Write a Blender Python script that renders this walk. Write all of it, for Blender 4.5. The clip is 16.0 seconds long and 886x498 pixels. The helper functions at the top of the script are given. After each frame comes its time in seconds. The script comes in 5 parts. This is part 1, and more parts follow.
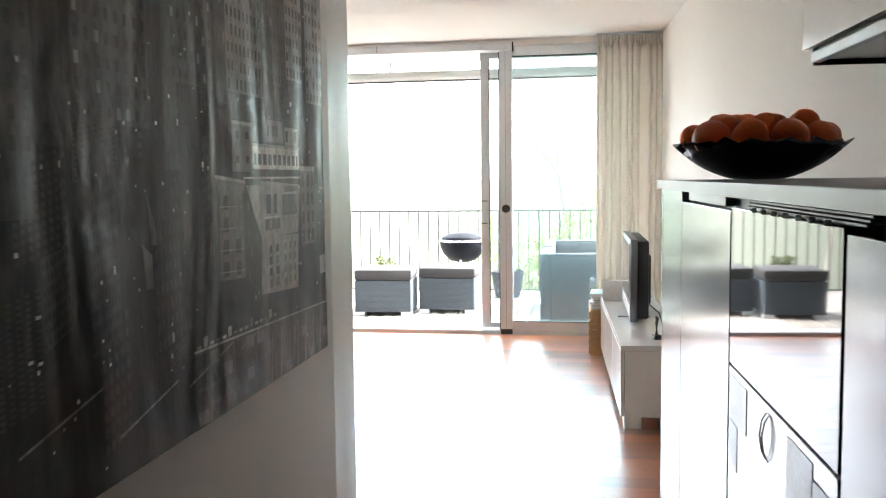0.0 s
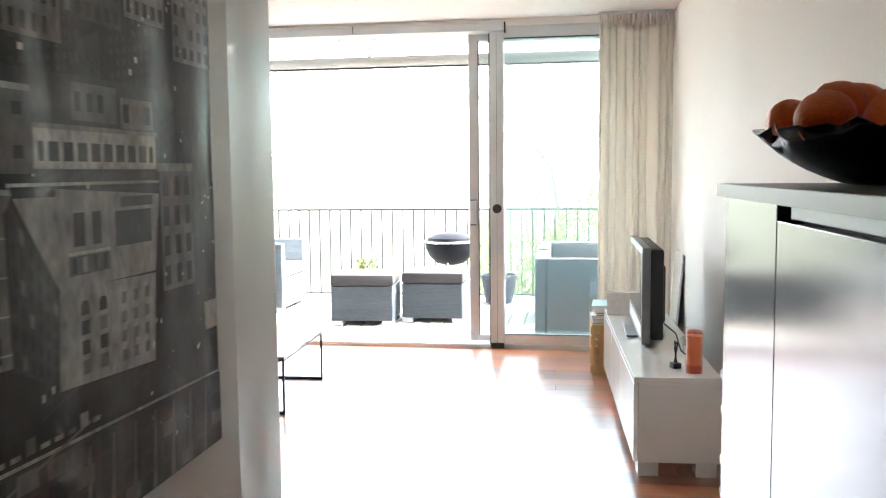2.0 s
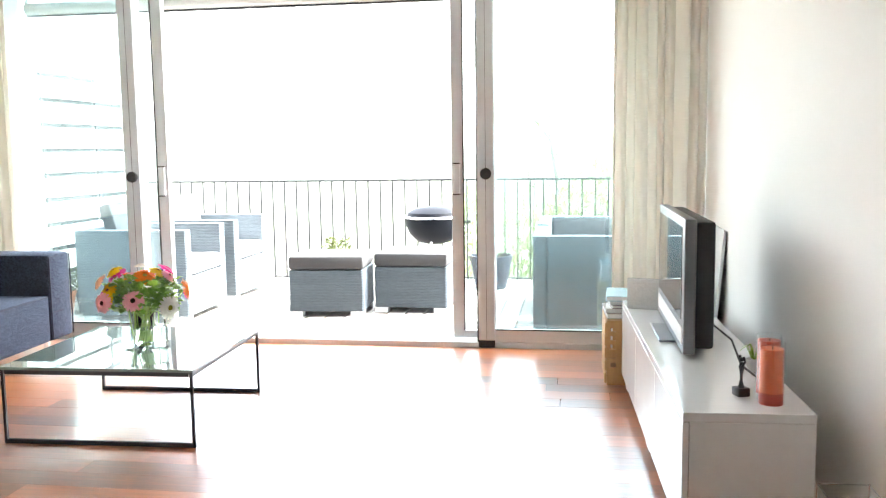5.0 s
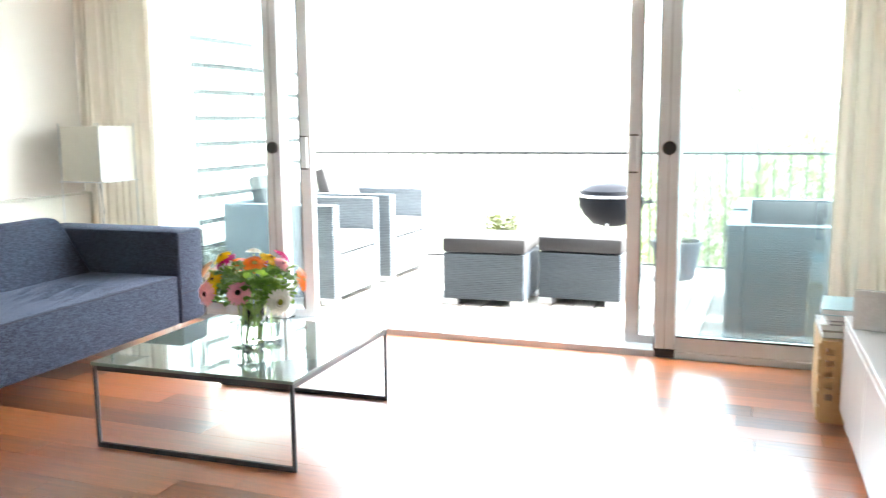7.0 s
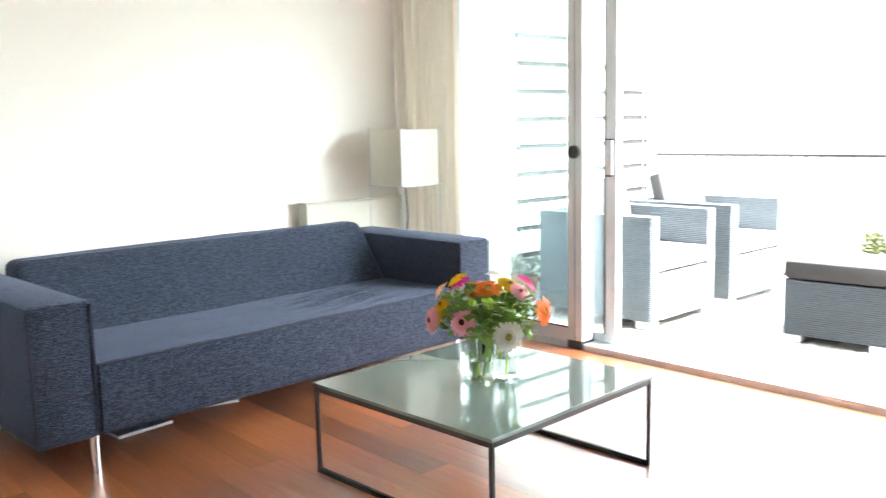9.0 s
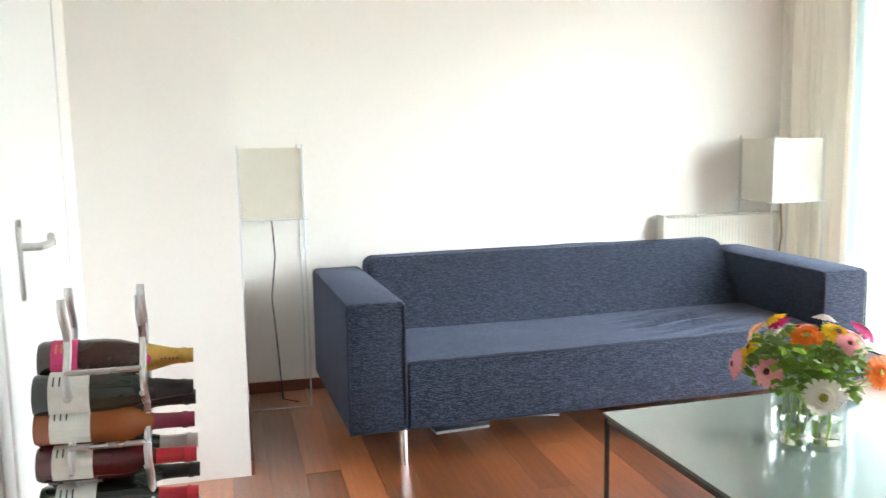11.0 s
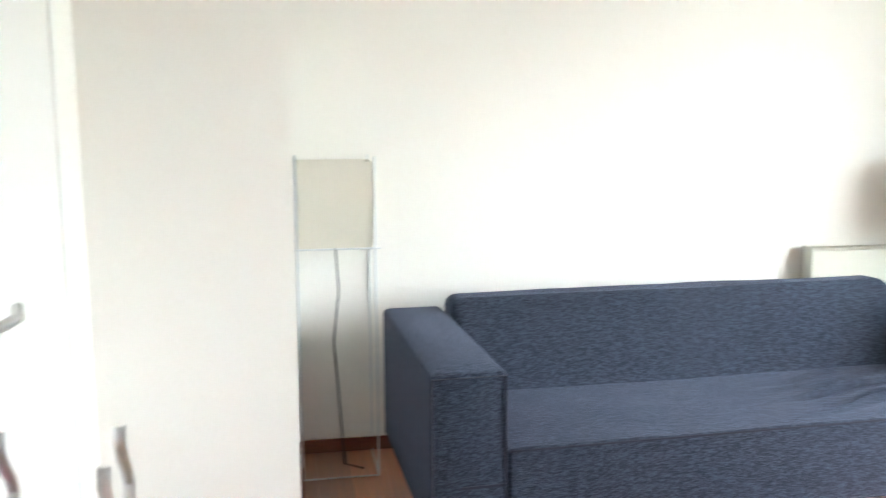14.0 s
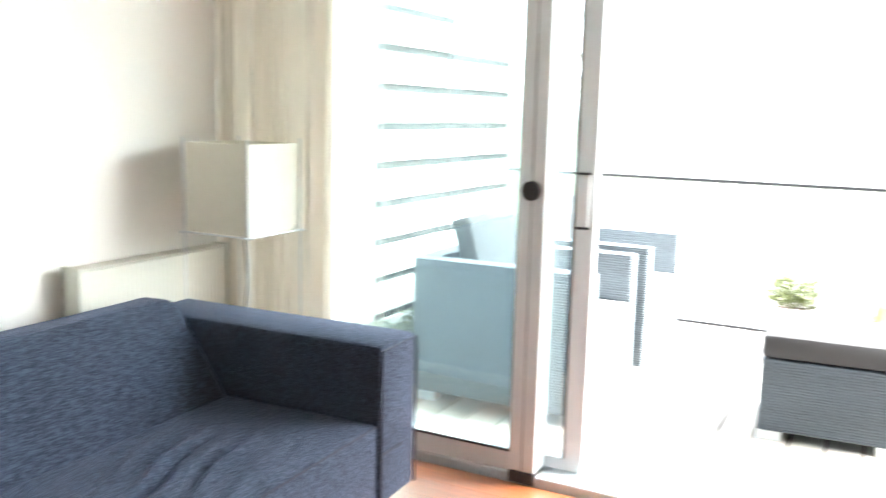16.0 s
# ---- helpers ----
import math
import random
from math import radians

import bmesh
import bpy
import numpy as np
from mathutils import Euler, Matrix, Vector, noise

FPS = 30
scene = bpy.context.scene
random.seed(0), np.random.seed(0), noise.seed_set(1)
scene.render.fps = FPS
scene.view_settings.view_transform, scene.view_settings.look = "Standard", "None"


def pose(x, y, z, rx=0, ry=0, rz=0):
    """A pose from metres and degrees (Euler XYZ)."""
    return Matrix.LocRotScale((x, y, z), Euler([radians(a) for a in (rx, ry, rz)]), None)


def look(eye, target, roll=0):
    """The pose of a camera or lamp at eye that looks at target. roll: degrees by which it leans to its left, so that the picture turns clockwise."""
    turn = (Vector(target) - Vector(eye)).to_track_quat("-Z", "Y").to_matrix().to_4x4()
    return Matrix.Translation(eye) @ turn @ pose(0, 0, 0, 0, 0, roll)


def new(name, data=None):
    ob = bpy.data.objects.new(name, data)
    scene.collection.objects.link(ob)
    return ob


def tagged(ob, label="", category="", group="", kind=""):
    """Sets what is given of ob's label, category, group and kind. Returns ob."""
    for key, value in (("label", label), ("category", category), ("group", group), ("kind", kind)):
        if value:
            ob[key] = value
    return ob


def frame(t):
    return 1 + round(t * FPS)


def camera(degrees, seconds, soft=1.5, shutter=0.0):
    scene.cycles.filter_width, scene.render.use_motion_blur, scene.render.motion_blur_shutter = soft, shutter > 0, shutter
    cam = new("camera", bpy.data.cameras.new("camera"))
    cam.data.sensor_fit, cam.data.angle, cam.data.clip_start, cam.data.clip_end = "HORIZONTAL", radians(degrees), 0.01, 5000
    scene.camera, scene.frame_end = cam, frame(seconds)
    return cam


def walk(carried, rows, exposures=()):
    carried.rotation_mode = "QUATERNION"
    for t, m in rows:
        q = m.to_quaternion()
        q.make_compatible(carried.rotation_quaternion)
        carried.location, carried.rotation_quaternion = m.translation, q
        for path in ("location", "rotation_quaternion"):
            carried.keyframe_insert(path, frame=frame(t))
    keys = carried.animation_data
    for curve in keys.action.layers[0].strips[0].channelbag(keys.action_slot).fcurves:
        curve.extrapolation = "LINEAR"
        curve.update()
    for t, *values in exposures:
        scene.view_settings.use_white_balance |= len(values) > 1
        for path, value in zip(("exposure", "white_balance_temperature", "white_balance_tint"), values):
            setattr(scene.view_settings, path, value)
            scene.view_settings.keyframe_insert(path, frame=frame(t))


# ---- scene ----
cam = camera(54.0, 16.0, soft=1.2, shutter=0.5)
PATH = [
    (0, (0.217, -0.049, 1.335), (-0.11, 1.917, 1.17), -0.7),
    (0.5, (0.198, 0.12, 1.333), (-0.122, 2.088, 1.17), -0.8),
    (1, (0.172, 0.303, 1.342), (-0.14, 2.271, 1.173), -0.6),
    (1.5, (0.149, 0.513, 1.326), (-0.158, 2.482, 1.161), -0.5),
    (2, (0.151, 0.718, 1.348), (-0.157, 2.686, 1.17), -0.6),
    (2.5, (0.131, 0.92, 1.309), (-0.168, 2.891, 1.145), -0.8),
    (3, (0.099, 1.129, 1.316), (-0.188, 3.101, 1.143), -0.8),
    (3.5, (0.086, 1.367, 1.292), (-0.198, 3.34, 1.124), -0.7),
    (6, (0.083, 2.403, 1.19), (-0.288, 4.349, 0.915), -0.8),
    (6.5, (0.064, 2.607, 1.194), (-0.467, 4.514, 0.908), -0.6),
    (7, (0.056, 2.788, 1.201), (-0.658, 4.634, 0.913), -0.6),
    (7.5, (0.088, 2.975, 1.212), (-0.84, 4.723, 0.924), -0.7),
    (8, (0.137, 3.179, 1.224), (-1.003, 4.796, 0.935), -1.0),
    (8.5, (0.161, 3.416, 1.216), (-1.153, 4.898, 0.932), -1.1),
    (9, (0.198, 3.59, 1.213), (-1.263, 4.928, 0.934), -1.3),
    (9.5, (0.275, 3.715, 1.236), (-1.36, 4.832, 0.956), -1.5),
    (10, (0.282, 3.879, 1.24), (-1.501, 4.741, 0.963), -1.2),
    (12.5, (0.002, 4.13, 1.282), (-1.966, 4.37, 1.024), -0.7),
    (13, (-0.252, 4.085, 1.277), (-2.222, 4.303, 1.009), -0.1),
    (13.5, (-0.488, 4.09, 1.295), (-2.456, 4.305, 1.012), 0.9),
    (14, (-0.531, 4.109, 1.32), (-2.482, 4.451, 1.044), -0.3),
    (14.5, (-0.77, 4.065, 1.376), (-2.588, 4.841, 1.069), 1.5),
    (15, (-1.127, 4.234, 1.327), (-2.718, 5.409, 1.023), 1.0),
    (15.5, (-1.362, 4.433, 1.308), (-2.672, 5.912, 1.002), 0.6),
    (16, (-1.6, 4.438, 1.326), (-2.52, 6.187, 1.014), 1.4),
]
walk(cam, [(t, look(eye, target, roll)) for t, eye, target, roll in PATH], [(0, 4.75, 6430, 8.5), (3, 4.84, 6430, 8.5), (6, 4.93, 6390, 6.5), (8, 4.82, 6400, 6.5), (10, 4.80, 6480, 7.5), (12.5, 4.74, 6350, 8), (16, 4.77, 6420, 6.5)])

# ---- world and light ----
world = bpy.data.worlds.new("sky")
scene.world = world
world.use_nodes = True
wn = world.node_tree.nodes
sky = wn.new("ShaderNodeTexSky")
sky.sky_type = "NISHITA"
sky.sun_disc = False
sky.sun_elevation = radians(50)
sky.sun_rotation = radians(72)
sky.dust_density, sky.ozone_density = 2.0, 0.6
wn["Background"].inputs["Strength"].default_value = 0.14
haze = wn.new("ShaderNodeHueSaturation")
haze.inputs["Saturation"].default_value = 0.3
world.node_tree.links.new(sky.outputs[0], haze.inputs["Color"])
world.node_tree.links.new(haze.outputs[0], wn["Background"].inputs[0])
sun = new("sun", bpy.data.lights.new("sun", "SUN"))
sun.data.energy, sun.data.angle, sun.data.color = 0.9, radians(20), (1.0, 0.95, 0.88)
sun.matrix_world = look((7.0, 2.2, 9.0), (0, 0, 0))


# ---- materials ----
def material(name, colour, rough=0.6, metal=0.0, vary=0.06, scale=6.0, fine=0.0, fine_scale=120.0, stretch=(1, 1, 1), island=0.0, coat=0.0, spec=0.5):
    """A principled material with large mottling, fine relief and per-object variation."""
    m = bpy.data.materials.new(name)
    m.use_nodes = True
    n, l = m.node_tree.nodes, m.node_tree.links
    b = n["Principled BSDF"]
    b.inputs["Metallic"].default_value = metal
    b.inputs["Coat Weight"].default_value = coat
    b.inputs["Specular IOR Level"].default_value = spec
    tc = n.new("ShaderNodeTexCoord")
    mp = n.new("ShaderNodeMapping")
    mp.inputs["Scale"].default_value = stretch
    l.new(tc.outputs["Object"], mp.inputs[0])
    big = n.new("ShaderNodeTexNoise")
    big.inputs["Scale"].default_value, big.inputs["Detail"].default_value = scale, 5
    l.new(mp.outputs[0], big.inputs["Vector"])
    small = n.new("ShaderNodeTexNoise")
    small.inputs["Scale"].default_value, small.inputs["Detail"].default_value = fine_scale, 3
    l.new(mp.outputs[0], small.inputs["Vector"])
    add = n.new("ShaderNodeMath")
    add.operation = "ADD"
    l.new(big.outputs["Fac"], add.inputs[0])
    l.new(small.outputs["Fac"], add.inputs[1])
    last = add.outputs[0]
    if island:
        oi = n.new("ShaderNodeObjectInfo")
        mul = n.new("ShaderNodeMath")
        mul.operation = "MULTIPLY_ADD"
        mul.inputs[1].default_value = island
        l.new(oi.outputs["Random"], mul.inputs[0])
        l.new(last, mul.inputs[2])
        last = mul.outputs[0]
    rg = n.new("ShaderNodeMapRange")
    rg.inputs["From Min"].default_value, rg.inputs["From Max"].default_value = 0.55, 1.45 + island
    rg.inputs["To Min"].default_value, rg.inputs["To Max"].default_value = 1 - vary, 1 + vary
    l.new(last, rg.inputs["Value"])
    mix = n.new("ShaderNodeMix")
    mix.data_type, mix.blend_type = "RGBA", "MULTIPLY"
    mix.inputs["Factor"].default_value = 1.0
    mix.inputs["A"].default_value = (*colour, 1)
    l.new(rg.outputs[0], mix.inputs["B"])
    l.new(mix.outputs["Result"], b.inputs["Base Color"])
    rr = n.new("ShaderNodeMapRange")
    rr.inputs["To Min"].default_value, rr.inputs["To Max"].default_value = rough * 0.85, min(1, rough * 1.15)
    l.new(big.outputs["Fac"], rr.inputs["Value"])
    l.new(rr.outputs[0], b.inputs["Roughness"])
    if fine:
        bump = n.new("ShaderNodeBump")
        bump.inputs["Strength"].default_value, bump.inputs["Distance"].default_value = fine, 0.004
        l.new(small.outputs["Fac"], bump.inputs["Height"])
        l.new(bump.outputs[0], b.inputs["Normal"])
    return m


def pane_glass(name, tint, floor=0.15, veil=0.0):
    """Thin window glass: clear with a gloss of its own and a painted-in veil of glare."""
    m = bpy.data.materials.new(name)
    m.use_nodes = True
    n, l = m.node_tree.nodes, m.node_tree.links
    n.remove(n["Principled BSDF"])
    clear, gloss, mixer, face, power, scaled = (n.new("ShaderNode" + k) for k in ("BsdfTransparent", "BsdfGlossy", "MixShader", "LayerWeight", "Math", "Math"))
    clear.inputs[0].default_value = (*tint, 1)
    gloss.inputs["Roughness"].default_value = 0.01
    face.inputs["Blend"].default_value = 0.5
    power.operation, scaled.operation = "POWER", "MULTIPLY_ADD"
    power.inputs[1].default_value = 5.0
    scaled.inputs[1].default_value, scaled.inputs[2].default_value = 0.7, floor
    l.new(face.outputs["Facing"], power.inputs[0])
    l.new(power.outputs[0], scaled.inputs[0])
    l.new(scaled.outputs[0], mixer.inputs[0])
    l.new(clear.outputs[0], mixer.inputs[1])
    l.new(gloss.outputs[0], mixer.inputs[2])
    # pale translucent film mixed in to imitate a veil of glare on the pane
    film, veiled, patches, amount = (n.new("ShaderNode" + k) for k in ("BsdfTranslucent", "MixShader", "TexNoise", "MapRange"))
    film.inputs[0].default_value = (0.82, 0.97, 1.0, 1)
    patches.inputs["Scale"].default_value, patches.inputs["Detail"].default_value = 2.5, 6
    amount.inputs["To Min"].default_value, amount.inputs["To Max"].default_value = veil * 0.6, veil * 1.4
    l.new(patches.outputs["Fac"], amount.inputs["Value"])
    l.new(amount.outputs[0], veiled.inputs[0])
    l.new(mixer.outputs[0], veiled.inputs[1])
    l.new(film.outputs[0], veiled.inputs[2])
    l.new(veiled.outputs[0], n["Material Output"].inputs[0])
    return m


def translucent(m, part_through, colour):
    """Lets part of the light through thin cloth, paper or leaf."""
    n, l = m.node_tree.nodes, m.node_tree.links
    t, mixer = n.new("ShaderNodeBsdfTranslucent"), n.new("ShaderNodeMixShader")
    t.inputs[0].default_value = (*colour, 1)
    mixer.inputs[0].default_value = part_through
    l.new(n["Principled BSDF"].outputs[0], mixer.inputs[1])
    l.new(t.outputs[0], mixer.inputs[2])
    l.new(mixer.outputs[0], n["Material Output"].inputs[0])
    return m


PLASTER = material("white_plaster", (0.85, 0.832, 0.795), 0.75, vary=0.02, scale=1.5, fine=0.12, fine_scale=160)
SATIN = material("satin_wall_paint", (0.86, 0.845, 0.81), 0.42, vary=0.02, scale=1.5, fine=0.06, fine_scale=160, coat=0.3)
SATIN.node_tree.nodes["Principled BSDF"].inputs["Coat Roughness"].default_value = 0.35
CEIL = material("ceiling_paint", (0.84, 0.82, 0.80), 0.85, vary=0.02, scale=2, fine=0.2, fine_scale=220)
DOORPAINT = material("white_door_paint", (0.80, 0.80, 0.78), 0.35, vary=0.02, scale=3)
WOOD = material("merbau_planks", (0.42, 0.138, 0.047), 0.30, vary=0.95, coat=1.0, spec=0.9, scale=5, fine=0.06, fine_scale=60, stretch=(0.55, 11, 11), island=0.8)
WOOD.node_tree.nodes["Principled BSDF"].inputs["Coat IOR"].default_value = 1.9
WOOD.node_tree.nodes["Principled BSDF"].inputs["Coat Roughness"].default_value = 0.29
SKIRT = material("merbau_skirting", (0.17, 0.055, 0.028), 0.4, vary=0.25, scale=6, stretch=(1, 0.3, 1))
JOINT = material("dark_joint", (0.035, 0.018, 0.012), 0.8)
ALU = material("pale_aluminium", (0.65, 0.68, 0.70), 0.42, metal=0.12, vary=0.05, scale=3)
ALUDARK = material("dark_seal", (0.03, 0.03, 0.032), 0.6)
PANE = pane_glass("window_glass", (0.915, 0.968, 0.974), 0.12, 0.007)
CURTAIN = translucent(material("cream_curtain", (0.84, 0.80, 0.74), 0.9, vary=0.04, scale=3, fine=0.15, fine_scale=500), 0.42, (0.90, 0.83, 0.75))


def melange(name, dark, mid, pale):
    """Woven wool of dark and pale threads that run along y, with a ribbed relief."""
    m = material(name, mid, 0.95, vary=0.12, scale=5, fine=0.0, spec=0.15)
    n, l = m.node_tree.nodes, m.node_tree.links
    b = n["Principled BSDF"]
    tc = n["Texture Coordinate"]
    mp, thread, fleck, both, ramp, over, bump = (n.new("ShaderNode" + k) for k in ("Mapping", "TexNoise", "TexNoise", "Math", "ValToRGB", "Mix", "Bump"))
    mp.inputs["Scale"].default_value = (1, 0.3, 1.15)
    l.new(tc.outputs["Object"], mp.inputs[0])
    thread.inputs["Scale"].default_value, thread.inputs["Detail"].default_value = 270, 2
    fleck.inputs["Scale"].default_value, fleck.inputs["Detail"].default_value = 112, 2
    both.operation = "MULTIPLY_ADD"
    both.inputs[1].default_value = 0.6
    l.new(mp.outputs[0], thread.inputs["Vector"])
    l.new(mp.outputs[0], fleck.inputs["Vector"])
    l.new(fleck.outputs["Fac"], both.inputs[0])
    l.new(thread.outputs["Fac"], both.inputs[2])
    e = ramp.color_ramp.elements
    e[0].position, e[0].color = 0.62, (*dark, 1)
    e[1].position, e[1].color = 0.95, (*pale, 1)
    middle = e.new(0.80)
    middle.color = (*mid, 1)
    l.new(both.outputs[0], ramp.inputs[0])
    over.data_type, over.blend_type = "RGBA", "MIX"
    over.inputs["Factor"].default_value = 0.85
    l.new(n["Mix"].outputs["Result"], over.inputs["A"])
    l.new(ramp.outputs[0], over.inputs["B"])
    l.new(over.outputs["Result"], b.inputs["Base Color"])
    bump.inputs["Strength"].default_value, bump.inputs["Distance"].default_value = 0.8, 0.004
    l.new(both.outputs[0], bump.inputs["Height"])
    l.new(bump.outputs[0], b.inputs["Normal"])
    b.inputs["Sheen Weight"].default_value, b.inputs["Sheen Roughness"].default_value = 0.2, 0.4
    b.inputs["Sheen Tint"].default_value = (0.58, 0.66, 0.92, 1)
    return m


SOFA = melange("blue_melange_wool", (0.015, 0.0185, 0.029), (0.031, 0.039, 0.060), (0.056, 0.069, 0.101))
PIPING = material("navy_piping", (0.017, 0.02, 0.036), 0.9, vary=0.2)
CHROME = material("polished_chrome", (0.75, 0.75, 0.76), 0.12, metal=1.0, vary=0.03)
SATINSTEEL = material("satin_steel", (0.62, 0.62, 0.62), 0.28, metal=0.9, vary=0.04)
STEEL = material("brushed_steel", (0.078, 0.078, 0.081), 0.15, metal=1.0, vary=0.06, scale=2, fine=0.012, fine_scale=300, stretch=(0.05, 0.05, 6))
BLACKSTEEL = material("black_steel", (0.025, 0.025, 0.027), 0.45, vary=0.1)
WHITELACQ = material("white_lacquer", (0.80, 0.80, 0.79), 0.16, vary=0.015, coat=0.3)
WICKER = material("grey_wicker", (0.060, 0.076, 0.094), 0.7, vary=0.25, scale=10, fine=0.9, fine_scale=150, stretch=(0.15, 0.15, 1))
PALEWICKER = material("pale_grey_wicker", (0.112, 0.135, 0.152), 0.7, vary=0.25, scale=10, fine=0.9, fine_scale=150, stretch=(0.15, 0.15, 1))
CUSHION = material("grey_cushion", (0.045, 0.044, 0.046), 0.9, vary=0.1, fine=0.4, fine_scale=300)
PALECUSH = material("pale_cushion", (0.45, 0.45, 0.46), 0.9, vary=0.1, fine=0.4, fine_scale=300)
DECK = material("weathered_decking", (0.36, 0.33, 0.30), 0.8, vary=0.25, scale=8, fine=0.4, fine_scale=80, stretch=(5, 0.4, 5), island=0.6)
WHITEWOOD = material("white_painted_boards", (0.72, 0.72, 0.68), 0.6, vary=0.08, scale=6, island=0.2)
CONCRETE = material("pale_concrete", (0.55, 0.54, 0.52), 0.85, vary=0.1, scale=3, fine=0.3)
PLASTICGREY = material("silver_plastic", (0.19, 0.197, 0.205), 0.32, metal=0.4, vary=0.03)
TVBLACK = material("black_plastic", (0.02, 0.02, 0.022), 0.45, vary=0.1, fine=0.2)
SHADE = translucent(material("cream_paper_shade", (0.80, 0.775, 0.70), 0.9, vary=0.04, scale=20, fine=0.3, fine_scale=300), 0.4, (0.80, 0.76, 0.66))
RADPAINT = material("cream_radiator_enamel", (0.66, 0.645, 0.57), 0.4, vary=0.03, scale=4)
LINEN = material("white_cloth", (0.8, 0.8, 0.78), 0.85, vary=0.05)


# ---- builders ----
def box(bm, x0, x1, y0, y1, z0, z1, bevel=0.0, seg=2):
    r = bmesh.ops.create_cube(bm, size=1.0)
    vs = r["verts"]
    for v in vs:
        v.co = Vector((x0 + (v.co.x + 0.5) * (x1 - x0), y0 + (v.co.y + 0.5) * (y1 - y0), z0 + (v.co.z + 0.5) * (z1 - z0)))
    if bevel:
        es = list({e for v in vs for e in v.link_edges})
        bmesh.ops.bevel(bm, geom=es, offset=bevel, segments=seg, profile=0.5, affect="EDGES")
    return vs


def tube(bm, a, b, r, seg=10, r2=None):
    a, b = Vector(a), Vector(b)
    res = bmesh.ops.create_cone(bm, cap_ends=True, segments=seg, radius1=r, radius2=r if r2 is None else r2, depth=(b - a).length)
    q = (b - a).to_track_quat("Z", "Y")
    bmesh.ops.transform(bm, matrix=Matrix.Translation((a + b) / 2) @ q.to_matrix().to_4x4(), verts=res["verts"])


def path_tube(bm, pts, r, seg=8):
    """One connected round bar along a line of points."""
    pts = [Vector(q) for q in pts]
    rings, side = [], None
    for k, q in enumerate(pts):
        d = (pts[min(k + 1, len(pts) - 1)] - pts[max(k - 1, 0)])
        d = d.normalized() if d.length > 1e-9 else (pts[1] - pts[0]).normalized()
        side = d.orthogonal().normalized() if side is None else (side - d * side.dot(d)).normalized()
        up = d.cross(side)
        rings.append([bm.verts.new(q + (side * math.cos(2 * math.pi * a / seg) + up * math.sin(2 * math.pi * a / seg)) * r) for a in range(seg)])
    for u, w in zip(rings, rings[1:]):
        for a in range(seg):
            bm.faces.new((u[a], u[(a + 1) % seg], w[(a + 1) % seg], w[a]))
    bm.faces.new(list(reversed(rings[0])))
    bm.faces.new(rings[-1])


def lathe(bm, profile, seg=20, at=(0, 0, 0), cap=True):
    rings = []
    for r, z in profile:
        rings.append([bm.verts.new((at[0] + r * math.cos(2 * math.pi * k / seg), at[1] + r * math.sin(2 * math.pi * k / seg), at[2] + z)) for k in range(seg)])
    for u, w in zip(rings, rings[1:]):
        for k in range(seg):
            bm.faces.new((u[k], u[(k + 1) % seg], w[(k + 1) % seg], w[k]))
    if cap:
        for ring, flip in ((rings[0], True), (rings[-1], False)):
            if (ring[0].co - ring[seg // 2].co).length > 1e-4:
                bm.faces.new(list(reversed(ring)) if flip else ring)


def mesh_of(bm, mat, smooth=False):
    bmesh.ops.recalc_face_normals(bm, faces=bm.faces)
    me = bpy.data.meshes.new("mesh")
    bm.to_mesh(me)
    bm.free()
    me.materials.append(mat)
    if smooth:
        me.shade_smooth()
        me.set_sharp_from_angle(angle=radians(38))
    return me


def part(name, bm, mat, parent=None, label="", smooth=False):
    ob = new(name, mesh_of(bm, mat, smooth))
    ob.parent = parent
    if label:
        ob["label"] = label
    return ob


def thing(name, x, y, z, rz, label, category, group="", kind=""):
    ob = new(name)
    ob.empty_display_size = 0.1
    ob.matrix_basis = pose(x, y, z, 0, 0, rz)
    return tagged(ob, label, category, group, kind)


def structure(name, bm, mat, label, category, smooth=False):
    return tagged(part(name, bm, mat, None, "", smooth), label, category, kind="structure")


def boxes(*rows, bevel=0.0):
    bm = bmesh.new()
    for r in rows:
        box(bm, *r, bevel=bevel)
    return bm


# ---- the shell ----
XL, XR, YW, H = -4.0, 0.80, 7.22, 2.46
structure("floor", boxes((-1.5, 1.6, -2.4, 3.42, -0.2, -0.012), (XL - 0.2, 1.6, 3.42, 7.36, -0.2, -0.012)), JOINT, "dark subfloor showing in the joints between planks", "floor")
structure("ceiling", boxes((-1.5, 1.6, -2.4, 3.42, H, H + 0.2), (XL - 0.2, 1.6, 3.42, 7.36, H, H + 0.2)), CEIL, "smooth white painted ceiling", "ceiling")
structure("wall_west", boxes((XL - 0.2, XL, 3.0, 7.42, 0, H)), PLASTER, "white plaster wall behind the sofa", "wall")
LEAN_E = 0.04  # the east wall runs off by this much a metre


def east(y, x0=0.80, y0=7.3):
    return x0 + LEAN_E * (y0 - y)


bm = bmesh.new()
lo = [bm.verts.new(v) for v in ((east(-2.2), -2.2, 0), (1.6, -2.2, 0), (1.6, 7.42, 0), (east(7.42), 7.42, 0))]
hi = [bm.verts.new((v.co.x, v.co.y, H)) for v in lo]
bm.faces.new(lo)
bm.faces.new(hi)
for k in range(4):
    bm.faces.new((lo[k], lo[(k + 1) % 4], hi[(k + 1) % 4], hi[k]))
structure("wall_east", bm, PLASTER, "white plaster wall beside the television bench", "wall")
structure("wall_hall", boxes((-1.3, -0.459, -2.4, 2.19, 0, H)), SATIN, "white plaster corridor wall with a large canvas", "wall")
structure("wall_back", boxes((-0.459, 1.6, -2.4, -2.2, 0, H)), PLASTER, "plain wall closing the corridor", "wall")
structure("wall_nook", boxes((-1.5, -1.3, -2.2, 3.6, 0, H)), PLASTER, "plain white wall of the inner block", "wall")
